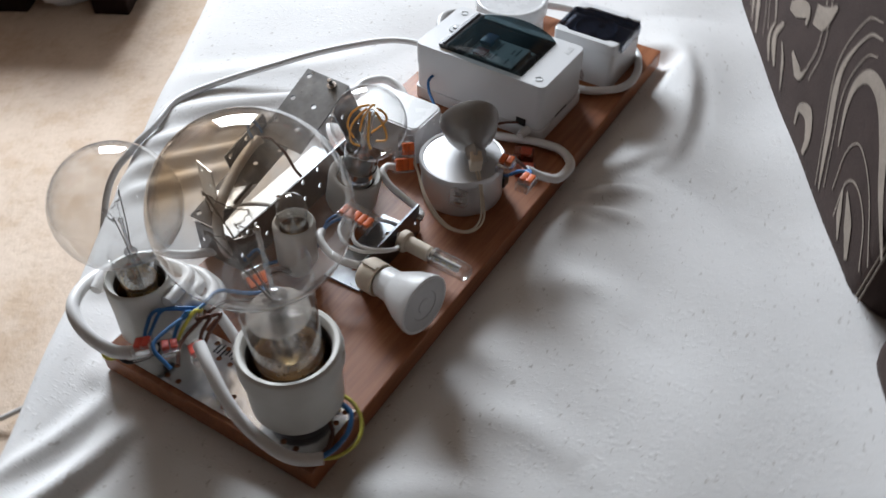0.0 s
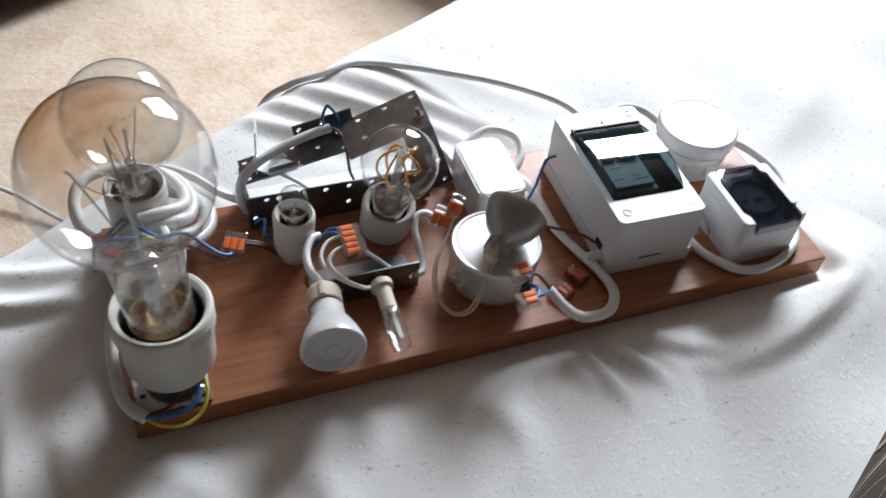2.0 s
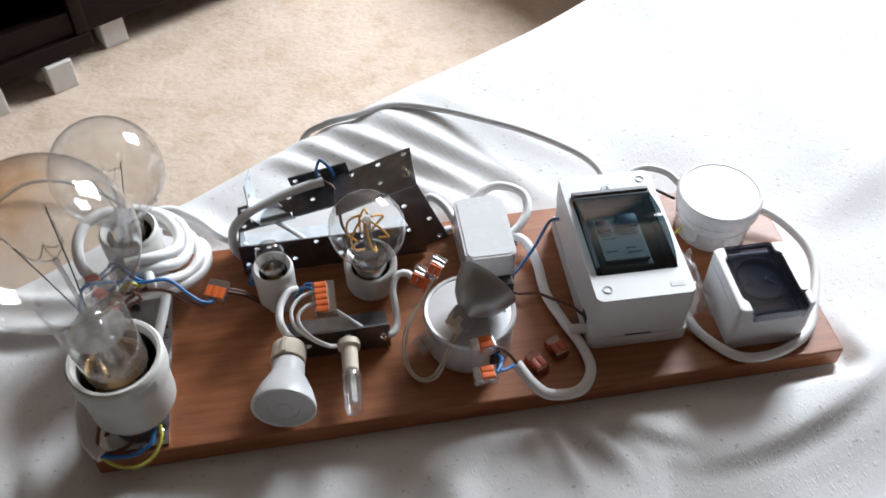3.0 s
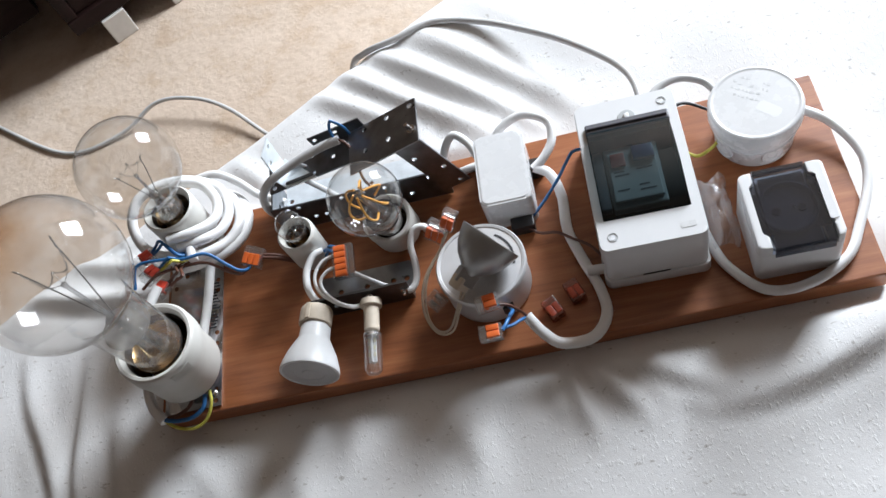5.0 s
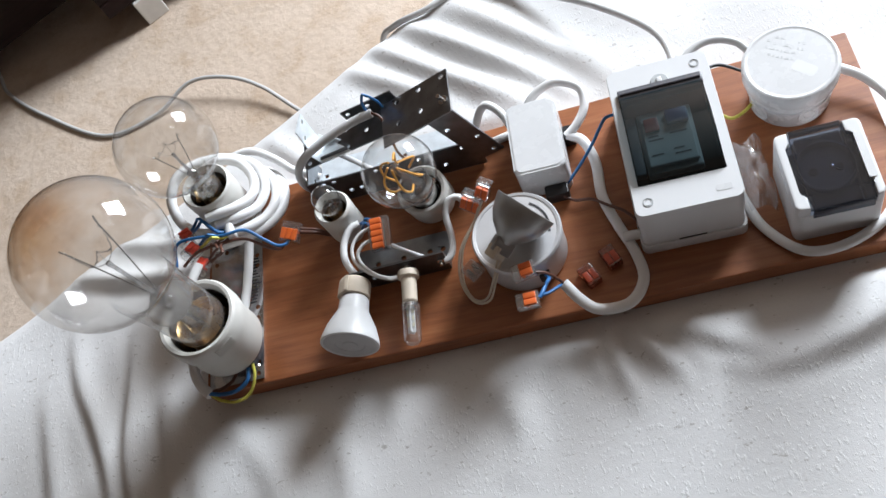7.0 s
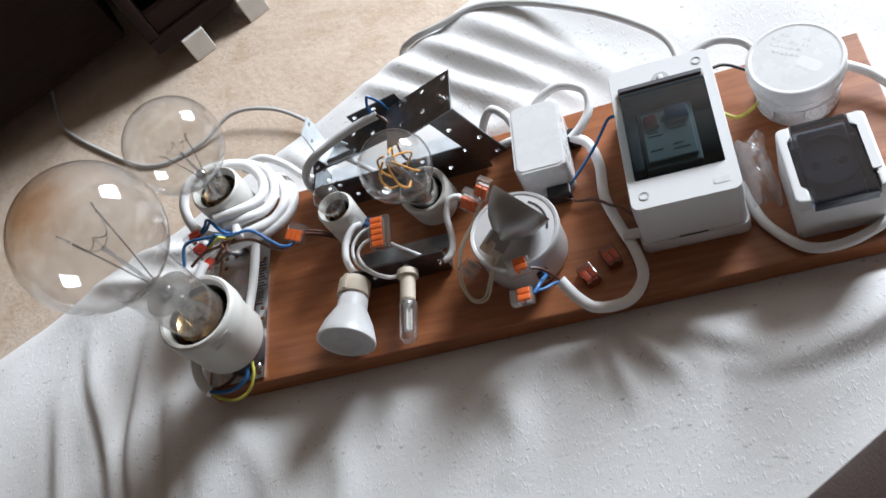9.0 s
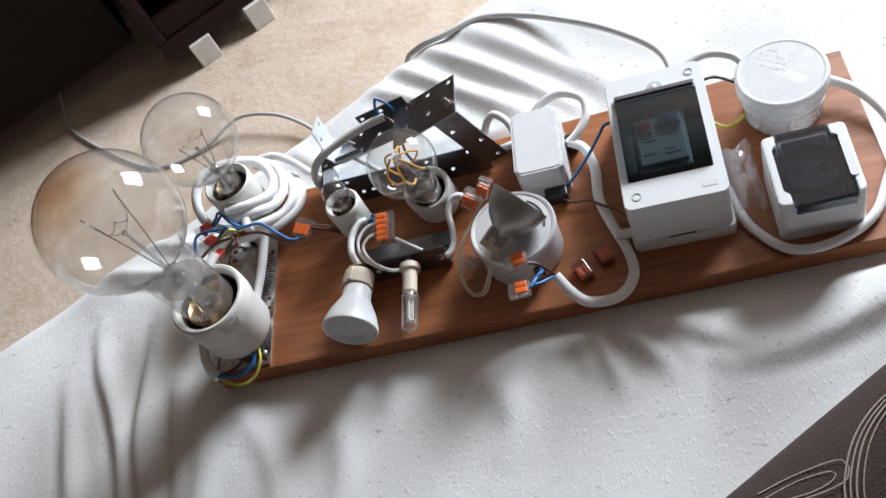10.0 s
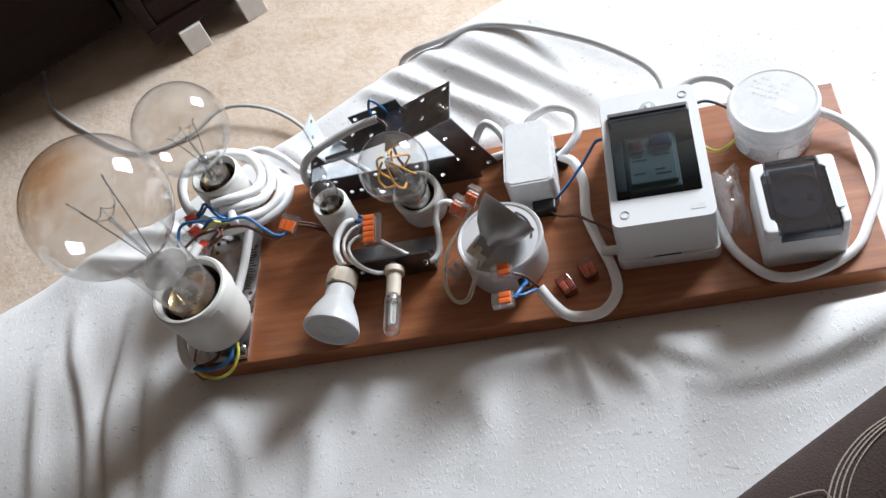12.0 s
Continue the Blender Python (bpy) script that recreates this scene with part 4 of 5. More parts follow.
# angle bracket that carries both sockets
ang = thing("angle_bracket", "small dark galvanised angle bracket screwed to the board", "bracket")
m_up = frame_matrix((0.150, 0.0675, 0.001), (0.084, 0.0, 0.0), (0, 0, 1))
# upright in the shaded steel tone, foot in the lit one
part("upright_flange", moved(perforated(0.084, 0.030, 0.0018, 7, 3, {(1, 1), (4, 1), (6, 1)}, 0.0026), m_up), M_STEEL_SHADED, ang, flat=True)
part("foot_flange", moved(perforated(0.084, 0.034, 0.0018, 7, 3, {(1, 1), (3, 1), (5, 1), (6, 1)}, 0.0026), Matrix.Translation((0.150, 0.0690, 0.0004))), M_STEEL_LIT, ang, flat=True)
for x, z in ((0.229, 0.020), (0.200, 0.0245)):
    part("screw", lathe([(0, 0.006), (0.0014, 0.006), (0.0016, 0.0025), (0.003, 0.0022), (0.003, 0), (0, 0)], 12, m=along((x, 0.0662, z), (0, -1, 0))), M_CHROME, ang)

# ---- distribution box ----
dist = thing("distribution_box", "white plastic breaker box with smoked window flap", "breaker box", Matrix.Translation((0.3935, 0.0365, 0)) @ Matrix.Rotation(radians(-1.5), 4, "Z"))
W, D, H = 0.0815, 0.1400, 0.0600
part("base", slab(round_rect(-0.001, W + 0.001, -0.001, D + 0.001, 0.006), 0.0003, 0.0125, 0.001), M_PLASTIC, dist)
body = slab(round_rect(0.0006, W - 0.0006, 0.0006, D - 0.0006, 0.006), 0.0125, H - 0.022)
part("body", body, M_PLASTIC, dist)
# the lid: four sides round the window opening
ox0, ox1, oy0, oy1 = 0.0065, 0.0735, 0.0265, 0.1160
lid = bmesh.new()
outer, inner = round_rect(0, W, 0, D, 0.006, 4), round_rect(ox0, ox1, oy0, oy1, 0.0012, 4)
rings = []
for ring, z in ((outer, H - 0.022), (outer, H - 0.0016), ([(W / 2 + (x - W / 2) * 0.985, D / 2 + (y - D / 2) * 0.991) for x, y in outer], H), (inner, H)):
    rings.append([lid.verts.new((x, y, z)) for x, y in ring])
for a, c in zip(rings, rings[1:]):
    for i in range(len(a)):
        j = (i + 1) % len(a)
        lid.faces.new((a[i], a[j], c[j], c[i]))
part("lid", lid, M_PLASTIC, dist, "smooth white lid")
well = bmesh.new()
wr = [[well.verts.new((x, y, z)) for x, y in inner] for z in (H - 0.0004, H - 0.0185)]
for i in range(len(inner)):
    j = (i + 1) % len(inner)
    well.faces.new((wr[0][i], wr[0][j], wr[1][j], wr[1][i]))
part("window_frame", well, M_BLACK, dist, "black inner window frame")
part("tray", box(ox0 - 0.001, ox1 + 0.001, oy0 - 0.001, oy1 + 0.001, H - 0.0215, H - 0.0185), M_BLACK, dist, "dark inner tray")
flap = bmesh.new()
fx0, fx1 = ox0 + 0.0008, ox1 - 0.0008
prof = []
for i in range(17):
    f = i / 16
    prof.append((oy0 + 0.001 + (oy1 - oy0 - 0.002) * f, H + 0.0010 + 0.0115 * math.sin(math.pi * f ** 0.8) ** 0.8))
top = [[flap.verts.new((x, y, z)) for y, z in prof] for x in (fx0, fx1)]
low = [[flap.verts.new((x, y, H - 0.004)) for y, z in (prof[0], prof[-1])] for x in (fx0, fx1)]
for i in range(len(prof) - 1):
    flap.faces.new((top[0][i], top[1][i], top[1][i + 1], top[0][i + 1]))
for s in (0, 1):
    flap.faces.new(top[s] + [low[s][1], low[s][0]])
flap.faces.new((top[0][0], top[1][0], low[1][0], low[0][0]))
flap.faces.new((top[0][-1], top[1][-1], low[1][1], low[0][1]))
part("window_flap", flap, M_SMOKED, dist, "smoked transparent hinged flap")
part("hinge_plate", box(fx0 - 0.001, fx1 + 0.001, oy1 - 0.0095, oy1 + 0.0012, H + 0.0004, H + 0.0040, 0.0012), M_CHARCOAL, dist, "dark grey hinge strip over the window")
part("hinge_bar", tube([(fx0 + 0.001, oy1 - 0.004, H + 0.0044), (fx1 - 0.001, oy1 - 0.004, H + 0.0044)], 0.0014, 10), M_CHARCOAL, dist, "dark hinge bar")
for x, y in ((0.0112, 0.0115), (0.0705, 0.1285)):
    part("lid_screw", lathe([(0.0040, H + 0.0003), (0.0036, H + 0.0005), (0.0030, H - 0.0004), (0.0026, H + 0.0002), (0.0008, H - 0.0006), (0, H - 0.0008)], 20, m=Matrix.Translation((x, y, 0))), M_GREYPL, dist, "grey quarter-turn screw")
part("latch", moved(lathe([(0, 0.0016), (0.0068, 0.0014), (0.0075, 0)], 24), Matrix.Translation((0.041, oy1 + 0.003, H))), M_GREYPL, dist, "round flap catch")
part("latch_knob", box(0.0390, 0.0430, oy1 + 0.001, oy1 + 0.006, H + 0.0014, H + 0.0032, 0.0006), M_PLASTIC, dist)
part("slot", box(0.0290, 0.0505, -0.0003, 0.0003, 0.0125, 0.0135), M_BLACK, dist, "narrow dark slot")
part("logo_plate", slab(round_rect(0.062, 0.0735, 0.008, 0.013, 0.001), H - 0.0003, H + 0.0003), M_PLASTIC_S, dist)
part("cable_entry", box(-0.0004, 0.0003, 0.016, 0.026, 0.008, 0.020), M_BLACK, dist, "dark knocked-out cable entry")
br = thing("circuit_breaker", "grey breaker module with red and blue switches behind the flap", "circuit breaker", dist.matrix_basis @ Matrix.Translation((0.0165, 0.0400, H - 0.0180)) @ Matrix.Diagonal((1.16, 1.16, 1, 1)))
part("housing", box(0, 0.037, 0, 0.050, 0, 0.009, 0.0012), M_DIMGREY, br)
part("face", box(0.002, 0.035, 0.004, 0.045, 0.0093, 0.0125, 0.001), M_DIMGREY, br)
part("red_button", box(0.004, 0.014, 0.031, 0.042, 0.0127, 0.0152, 0.001), M_MAROON, br, "dark red test button")
part("blue_switch", box(0.019, 0.034, 0.033, 0.0445, 0.0127, 0.0175, 0.0015), M_BLUESW, br, "dark blue switch lever")
bars = bmesh.new()
for k, (x0, x1, y) in enumerate(((0.005, 0.012, 0.027), (0.005, 0.015, 0.024), (0.020, 0.031, 0.027), (0.005, 0.013, 0.012), (0.020, 0.027, 0.014), (0.020, 0.031, 0.010))):
    box(x0, x1, y, y + 0.0012, 0.0126, 0.0128, bm=bars)
part("printed_bars", bars, M_CHARCOAL, br, "small illegible print")
part("terminal_strip", box(-0.008, -0.001, 0.002, 0.050, 0, 0.008, 0.001), M_CHARCOAL, br)

# ---- round junction box ----
jar = thing("junction_box", "round white screw-lid junction box with faint stickers", "junction box", Matrix.Translation((0.5395, 0.1490, 0)) @ Matrix.Diagonal((0.965, 0.965, 0.955, 1)))
part("body", lathe([(0, 0.0003), (0.0320, 0.0003), (0.0330, 0.002), (0.0340, 0.020), (0.0352, 0.0205), (0.0354, 0.0225), (0.0342, 0.0230), (0.0344, 0.0285), (0.0360, 0.0290), (0.0360, 0.0312), (0.0340, 0.0318), (0, 0.0318)], 56), M_PLASTIC_S, jar)
part("lid", lathe([(0.0345, 0.0338), (0.0380, 0.0342), (0.0388, 0.036), (0.0390, 0.046), (0.0380, 0.0488), (0.0366, 0.0496), (0.0352, 0.0494), (0.0345, 0.0490), (0.0335, 0.0490), (0.020, 0.0490), (0, 0.0490)], 56), M_PLASTIC_S, jar, "flat white lid")
for a in (-80, -150, 20, 110):
    k = radians(a)
    ring = lathe([(0.0095, 0), (0.0095, 0.0016), (0.0084, 0.0016), (0.0080, 0.0005), (0.0050, 0.0005), (0.0046, 0.0012), (0.0040, 0.0005), (0, 0.0005)], 24, m=along((0.0334 * math.cos(k), 0.0334 * math.sin(k), 0.0165), (math.cos(k), math.sin(k), 0.06)))
    part("knockout", ring, M_PLASTIC_S, jar)
note = bmesh.new()
for row in range(4):
    x = -0.030 + row * 0.003
    while x < 0.012 - row * 0.004:
        w = rnd.uniform(0.0012, 0.0042)
        if rnd.random() < 0.72:
            y = 0.022 - row * 0.0062 - x * 0.25 + rnd.uniform(-0.0008, 0.0008)
            if math.hypot(x + w, y + 0.002) < 0.033:
                box(x, x + w, y, y + rnd.uniform(0.0012, 0.0026), 0.0490, 0.04915, bm=note)
        x += w + 0.0016
moved(note, Matrix.Rotation(radians(-24), 4, "Z") @ Matrix.Translation((0.002, -0.003, 0)))
part("faded_print", note, M_INK_L, jar, "faded illegible handwriting")
part("sticker", moved(slab(round_rect(-0.010, 0.010, -0.005, 0.006, 0.003), 0.0490, 0.04908), Matrix.Translation((0.008, -0.010, 0)) @ Matrix.Rotation(-0.8, 4, "Z")), M_PLASTIC, jar, "pale smudged sticker")

# ---- surface socket with flap ----
sock = thing("wall_socket", "white surface-mount socket outlet under a smoked flap", "socket outlet", Matrix.Translation((0.5055, 0.0165, 0)) @ Matrix.Rotation(radians(-1), 4, "Z"))
SW, SD, SH = 0.0640, 0.0680, 0.0450
part("body", slab(round_rect(0, SW, 0, SD, 0.006), 0.0003, SH - 0.0070, 0.0012), M_PLASTIC, sock)
LX, LY, CH = 0.0105, 0.0125, 0.0052
TOPZ = SH + 0.0036
# two raised rails with inward feet at their ends hold the flap between them
for side in (0, 1):
    fx = (lambda x: x) if side == 0 else (lambda x: SW - x)
    inner, far = (LX, LX) if side == 0 else (0.0068, 0.0130)
    rail = [(0.0004, 0.004), (0.002, 0.0012), (0.005, 0.0002), (inner, 0.0002), (inner, LY - 0.003), (inner - 0.002, LY - 0.001), (CH + 0.002, LY), (CH, LY + 0.002),
            (CH, SD - LY - 0.002), (CH + 0.002, SD - LY), (far - 0.002, SD - LY + 0.001), (far, SD - LY + 0.003), (far, SD - 0.0004), (0.005, SD - 0.0004), (0.002, SD - 0.0014), (0.0004, SD - 0.004)]
    rail = [(fx(x), y) for x, y in rail]
    part("side_rail", slab(rail if side == 0 else rail[::-1], SH - 0.0069, TOPZ, 0.0012), M_PLASTIC, sock)
part("rail_cover", slab(round_rect(SW - CH - 0.0034, SW - CH + 0.0030, LY + 0.002, SD - LY - 0.001, 0.0012), SH - 0.001, TOPZ + 0.0006, 0.0006), M_PLASTIC, sock, "white hinge strip beside the flap")
part("insert", slab(round_rect(0.0056, SW - 0.0056, LY + 0.003, SD - LY - 0.003, 0.002), SH - 0.0069, SH - 0.0045), M_SLATE, sock, "dark socket insert plate")
part("insert_tongue", box(LX + 0.005, SW - LX - 0.005, 0.003, LY + 0.0028, SH - 0.0069, SH - 0.0047), M_SLATE, sock)
part("insert_tongue", box(LX + 0.005, SW - LX - 0.005, SD - LY - 0.0028, SD - 0.003, SH - 0.0069, SH - 0.0047), M_SLATE, sock)
mid_at = Matrix.Translation((SW / 2 - 0.001, SD / 2 + 0.001, SH - 0.0044))
part("rim", lathe([(0.0222, 0), (0.0220, 0.0038), (0.0206, 0.0042), (0.0196, 0.0030), (0.0184, 0.0008), (0, 0.0004)], 48, m=mid_at), M_GREYWELL, sock, "round grey socket well")
for dx in (-0.0095, 0.0095):
    part("pin_hole", lathe([(0.0034, 0.0004), (0.0030, 0.0016), (0, 0.0015)], 14, m=mid_at @ Matrix.Translation((dx, -0.002, 0.0002))), M_BLACK, sock)
part("earth_pin", lathe([(0.0014, 0.0004), (0.0014, 0.0034), (0, 0.0039)], 10, m=mid_at @ Matrix.Translation((0.004, -0.001, 0))), M_CHROME, sock)
# the smoked flap lies between the rails and hooks down over the front
g = 0.0007
x0, x1, x2, x3, x4 = CH + g, LX + g, SW - 0.0068 - g, SW - CH - 0.0034 - g, SW - 0.0130 - g
y0, y1, y2, y3 = -0.0012, LY + g, SD - LY - g, SD + 0.0012
cov = slab([(x1, y0), (x2, y0), (x2, y1), (x3, y1 + 0.002), (x3, y2), (x4, y2), (x4, y3), (x1, y3), (x1, y2), (x0, y2), (x0, y1), (x1, y1)], SH + 0.0010, SH + 0.0030, 0.0008)
flap2 = part("flap", cov, M_SMOKED2, sock, "smoked transparent flap")
part("flap_lip", box(x1 + 0.001, x2 - 0.001, -0.0024, -0.0006, SH - 0.0085, SH + 0.0009, 0.0004), M_SMOKED2, flap2, "smoked finger lip")
for xa, xb in ((x1, x1 + 0.0009), (x4 - 0.0009, x4)):
    part("flap_rib", box(xa, xb, 0.001, SD - 0.001, SH - 0.0030, SH + 0.0008), M_SMOKED2, flap2)
part("hinge_pin", tube([(x1 + 0.001, SD - 0.0005, SH - 0.0008), (x4 - 0.001, SD - 0.0005, SH - 0.0008)], 0.0014, 8), M_CHARCOAL, sock)

# ---- round can with reflector lamp ----
can = thing("downlight_can", "silver-white round metal can standing on the board", "lamp can", Matrix.Translation((0.2985, 0.0635, 0)))
part("body", lathe([(0, 0.0003), (0.0350, 0.0003), (0.0358, 0.002), (0.0358, 0.031), (0.0372, 0.0325), (0.0374, 0.0370), (0.0362, 0.0388), (0.0340, 0.0384), (0.0335, 0.0377), (0.0325, 0.0378), (0.018, 0.0379), (0, 0.0379)], 60), M_CAN, can)
part("vent_slot", box(0.010, 0.019, -0.0362, -0.0300, 0.010, 0.021, 0.001), M_BLACK, can, "dark side slot")
rim_print = bmesh.new()
for k in range(9):
    a = radians(-10 + 8 * k)
    q = box(-0.0010, 0.0010, -0.0018, 0.0018, 0, 0.0002)
    moved(q, Matrix.Translation((0.0275 * math.cos(a), 0.0275 * math.sin(a), 0.0379)) @ Matrix.Rotation(a, 4, "Z"))
    join(rim_print, q)
part("printed_bars", rim_print, M_INK, can, "black illegible print on the rim")

refl = thing("reflector_lamp", "grey halogen reflector lamp resting tilted on the can", "light bulb", along((0.2918, 0.0473, 0.0570), (0.713, 0.63, 0.306)))
part("reflector", lathe([(0.0060, -0.002), (0.0075, 0.000), (0.0105, 0.0030), (0.0168, 0.0085), (0.0214, 0.0160), (0.0240, 0.0240), (0.0253, 0.0290), (0.0253, 0.0312), (0.0243, 0.0312), (0.0225, 0.0275), (0.0190, 0.0195), (0.0135, 0.0120), (0.0070, 0.006), (0, 0.006)], 48), M_REFL, refl, "grey metallised bowl")
part("capsule", lathe([(0.0040, 0.006), (0.0042, 0.018), (0.003, 0.022), (0, 0.023)], 18), M_GLASS, refl)
part("neck", box(-0.0085, 0.0085, -0.0052, 0.0052, -0.011, 0.001, 0.001), M_REFL, refl)
plug = thing("lamp_plug", "cream ceramic two-pin plug on thin leads", "lamp socket", along((0.2835, 0.0420, 0.0530), (0.713, 0.60, 0.36), 40))
part("body", box(-0.0088, 0.0088, -0.0050, 0.0050, -0.006, 0.0045, 0.0012), M_STEATITE, plug)

# ---- small white driver box ----
drv = thing("driver_box", "small white plastic transformer box with rounded corners", "transformer", Matrix.Translation((0.3055, 0.1155, 0.0)) @ Matrix.Rotation(radians(-1), 4, "Z") @ Matrix.Diagonal((1, 1, 1.11, 1)))
part("case", slab(round_rect(0, 0.0440, 0, 0.0720, 0.006), 0.0004, 0.0340, 0.0018, 3), M_PLASTIC_S, drv)
lidr = slab(round_rect(0.0022, 0.0418, 0.0022, 0.0698, 0.005), 0.0340, 0.0346, 0.0004)
part("lid", lidr, M_PLASTIC_S, drv)
part("terminal_block", box(0.020, 0.040, -0.0115, -0.0005, 0.0004, 0.012, 0.001), M_BLACK, drv, "black screw terminal")
part("terminal_block", box(0.0442, 0.0540, 0.042, 0.056, 0.0004, 0.012, 0.001), M_BLACK, drv, "black screw terminal")

# ---- perforated steel channel and raised angle ----
chan = thing("steel_channel", "dark perforated galvanised steel channel lying along the board", "bracket")
cx0, cx1 = 0.118, 0.279
front = perforated(cx1 - cx0, 0.036, 0.0015, 16, 4, {(i, j) for i in range(16) for j in (1, 3) if (i + j) % 4 == 1 or (i * j) % 7 == 3}, 0.0023)
part("front_flange", moved(front, frame_matrix((cx0, 0.1635, 0.002), (1, 0, 0), (0, 0, 1))), M_STEEL_SHADED, chan, flat=True)
# floor coloured pale to stand for its reflection
part("floor_flange", moved(perforated(cx1 - cx0 - 0.004, 0.046, 0.0015, 16, 4, {(i, j) for i in range(16) for j in (1, 2) if (3 * i + j) % 8 == 2}, 0.0023), Matrix.Translation((cx0 + 0.002, 0.1645, 0.0015))), M_ZINC_SHEEN, chan, "zinc floor of the channel, paled for the light it reflects", flat=True)
part("end_plate", moved(perforated(0.040, 0.034, 0.0015, 4, 3, {(1, 1), (3, 1)}, 0.0023), frame_matrix((cx0, 0.1640, 0.002), (0, 1, 0), (0, 0, 1))), M_STEEL_SHADED, chan, flat=True)
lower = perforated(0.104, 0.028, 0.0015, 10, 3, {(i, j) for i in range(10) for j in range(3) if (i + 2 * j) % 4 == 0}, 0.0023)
part("sloping_flange", moved(lower, frame_matrix((cx0 + 0.001, 0.180, 0.0375), (0.094, 0.0, 0.020), (0, 1, 0.05))), M_STEEL_SHADED, chan, flat=True)
part("back_flange", moved(perforated(0.052, 0.020, 0.0013, 5, 2, {(0, 1), (2, 1), (4, 0)}, 0.0022), frame_matrix((0.1700, 0.2088, 0.0482), (0.094, 0.0, 0.020), (0, 0, 1))), M_STEEL_SHADED, chan, flat=True)
part("end_tab", moved(perforated(0.020, 0.044, 0.0013, 2, 4, {(0, 2), (1, 3)}, 0.0022), frame_matrix((0.1300, 0.186, 0.042), (0.25, 1, 0), (0, 0, 1))), M_ZINC_LIT, chan, flat=True)
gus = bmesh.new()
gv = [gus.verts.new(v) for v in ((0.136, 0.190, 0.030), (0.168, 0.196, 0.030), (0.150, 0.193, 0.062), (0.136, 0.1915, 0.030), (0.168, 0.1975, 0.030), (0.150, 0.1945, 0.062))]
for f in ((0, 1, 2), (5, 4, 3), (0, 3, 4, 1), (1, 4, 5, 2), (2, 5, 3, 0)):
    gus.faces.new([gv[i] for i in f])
part("gusset", gus, M_ZINC_LIT, chan, "triangular zinc gusset, paled for reflected window light")
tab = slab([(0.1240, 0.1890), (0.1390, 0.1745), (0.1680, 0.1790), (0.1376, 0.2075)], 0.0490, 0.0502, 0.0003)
part("zinc_tab", tab, M_ZINC_LIT, chan, "folded zinc tab, paled for reflected window light")
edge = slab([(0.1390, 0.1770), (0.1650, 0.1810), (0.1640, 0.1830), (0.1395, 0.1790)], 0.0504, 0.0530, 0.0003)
part("tab_edge", edge, M_STEEL_SHADED, chan)

rais = thing("angle_bracket", "dark perforated steel angle propped up on the channel", "bracket")
ex = Vector((0.066, -0.002, 0.026)).normalized()
dn = Vector((0.26, 0.0, -0.966)).normalized()
topf = perforated(0.073, 0.044, 0.0015, 6, 4, {(1, 1), (1, 3), (3, 1), (3, 3), (5, 3), (5, 1)}, 0.0024)
# top in the lit steel tone, side in the shaded one
part("top_flange", moved(topf, frame_matrix((0.2035, 0.160, 0.0640), ex, (0, 1, 0.02))), M_STEEL_LIT, rais, flat=True)
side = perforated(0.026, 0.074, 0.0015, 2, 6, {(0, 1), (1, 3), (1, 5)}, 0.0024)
part("side_flange", moved(side, frame_matrix(Vector((0.2715, 0.159, 0.0905)) - ex * 0.026, ex, dn)), M_STEEL_SHADED, rais, flat=True)
part("bolt", lathe([(0, 0), (0.0042, 0), (0.0042, 0.002), (0.0020, 0.0022), (0.0020, 0.009), (0, 0.0092)], 14, m=along((0.2655, 0.172, 0.0895), (-0.35, 0, 1))), M_CHROME, rais)


# ---- lever wire connectors ----
LEAD_CLIP = (0.2575, 0.0425, 0.0310)

def connector(ways, at, turn, lean=0.0, roll=0.0, lever=None, label="clear wire connector with orange levers on the wiring", m=None):
    w, d, h = ways * 0.0056 + 0.0012, 0.0185, 0.0082
    root = thing("wire_connector", label, "wire connector", m or Matrix.Translation(at) @ Euler((radians(lean), radians(roll), radians(turn))).to_matrix().to_4x4(), "lever connectors")
    part("body", box(-w / 2, w / 2, -d / 2, d / 2, -h / 2, h / 2, 0.0008), M_RUST if lever is M_RED else M_CLEARPL, root, "clear plastic body")
    part("busbar", box(-w / 2 + 0.001, w / 2 - 0.001, 0.002, 0.004, -h / 2 + 0.001, h / 2 - 0.003, 0.0004), M_CHROME, root)
    for k in range(ways):
        x = -w / 2 + 0.0006 + 0.0056 * (k + 0.5)
        lv = box(x - 0.0025, x + 0.0025, -d / 2 + 0.0022, 0.0030, h / 2 - 0.0022, h / 2 + 0.0009, 0.0006)
        box(x - 0.0016, x + 0.0016, 0.0000, 0.0022, -h / 2 + 0.0012, h / 2 - 0.0028, 0.0004, bm=lv)
        part("lever", lv, lever or M_ORANGE, root)
        part("clamp", box(x - 0.0016, x + 0.0016, -d / 2 + 0.002, -0.0030, -h / 2 + 0.0014, h / 2 - 0.0036, 0.0004), M_CHROME, root)
    return root


connector(5, (0.1850, 0.0915, 0.0420), -90, 0, 8)
connector(3, (0.0985, 0.1240, 0.0300), -25, 15, 0)
for n, at in ((3, (0.2660, 0.1030, 0.0375)), (2, (0.2785, 0.1075, 0.0440))):
    connector(n, at, 0, m=frame_matrix(at, (0.807, -0.5385, -0.24), (0.45, 0.30, 0.84)), label="clear wire connector with orange levers standing behind the can")
connector(2, (0.3005, 0.0225, 0.0460), 97, 0, 0)
connector(2, (0.2985, 0.0015, 0.0365), 90, 0, 0)
clip = thing("wire_connector", "clear two-way wire connector on the thin cream leads", "wire connector", Matrix.Translation(LEAD_CLIP) @ Euler((radians(35), radians(-20), radians(30))).to_matrix().to_4x4(), "lever connectors")
part("body", box(-0.0066, 0.0066, -0.0075, 0.0075, -0.0040, 0.0040, 0.0008), M_CLEARPL, clip, "clear plastic body")
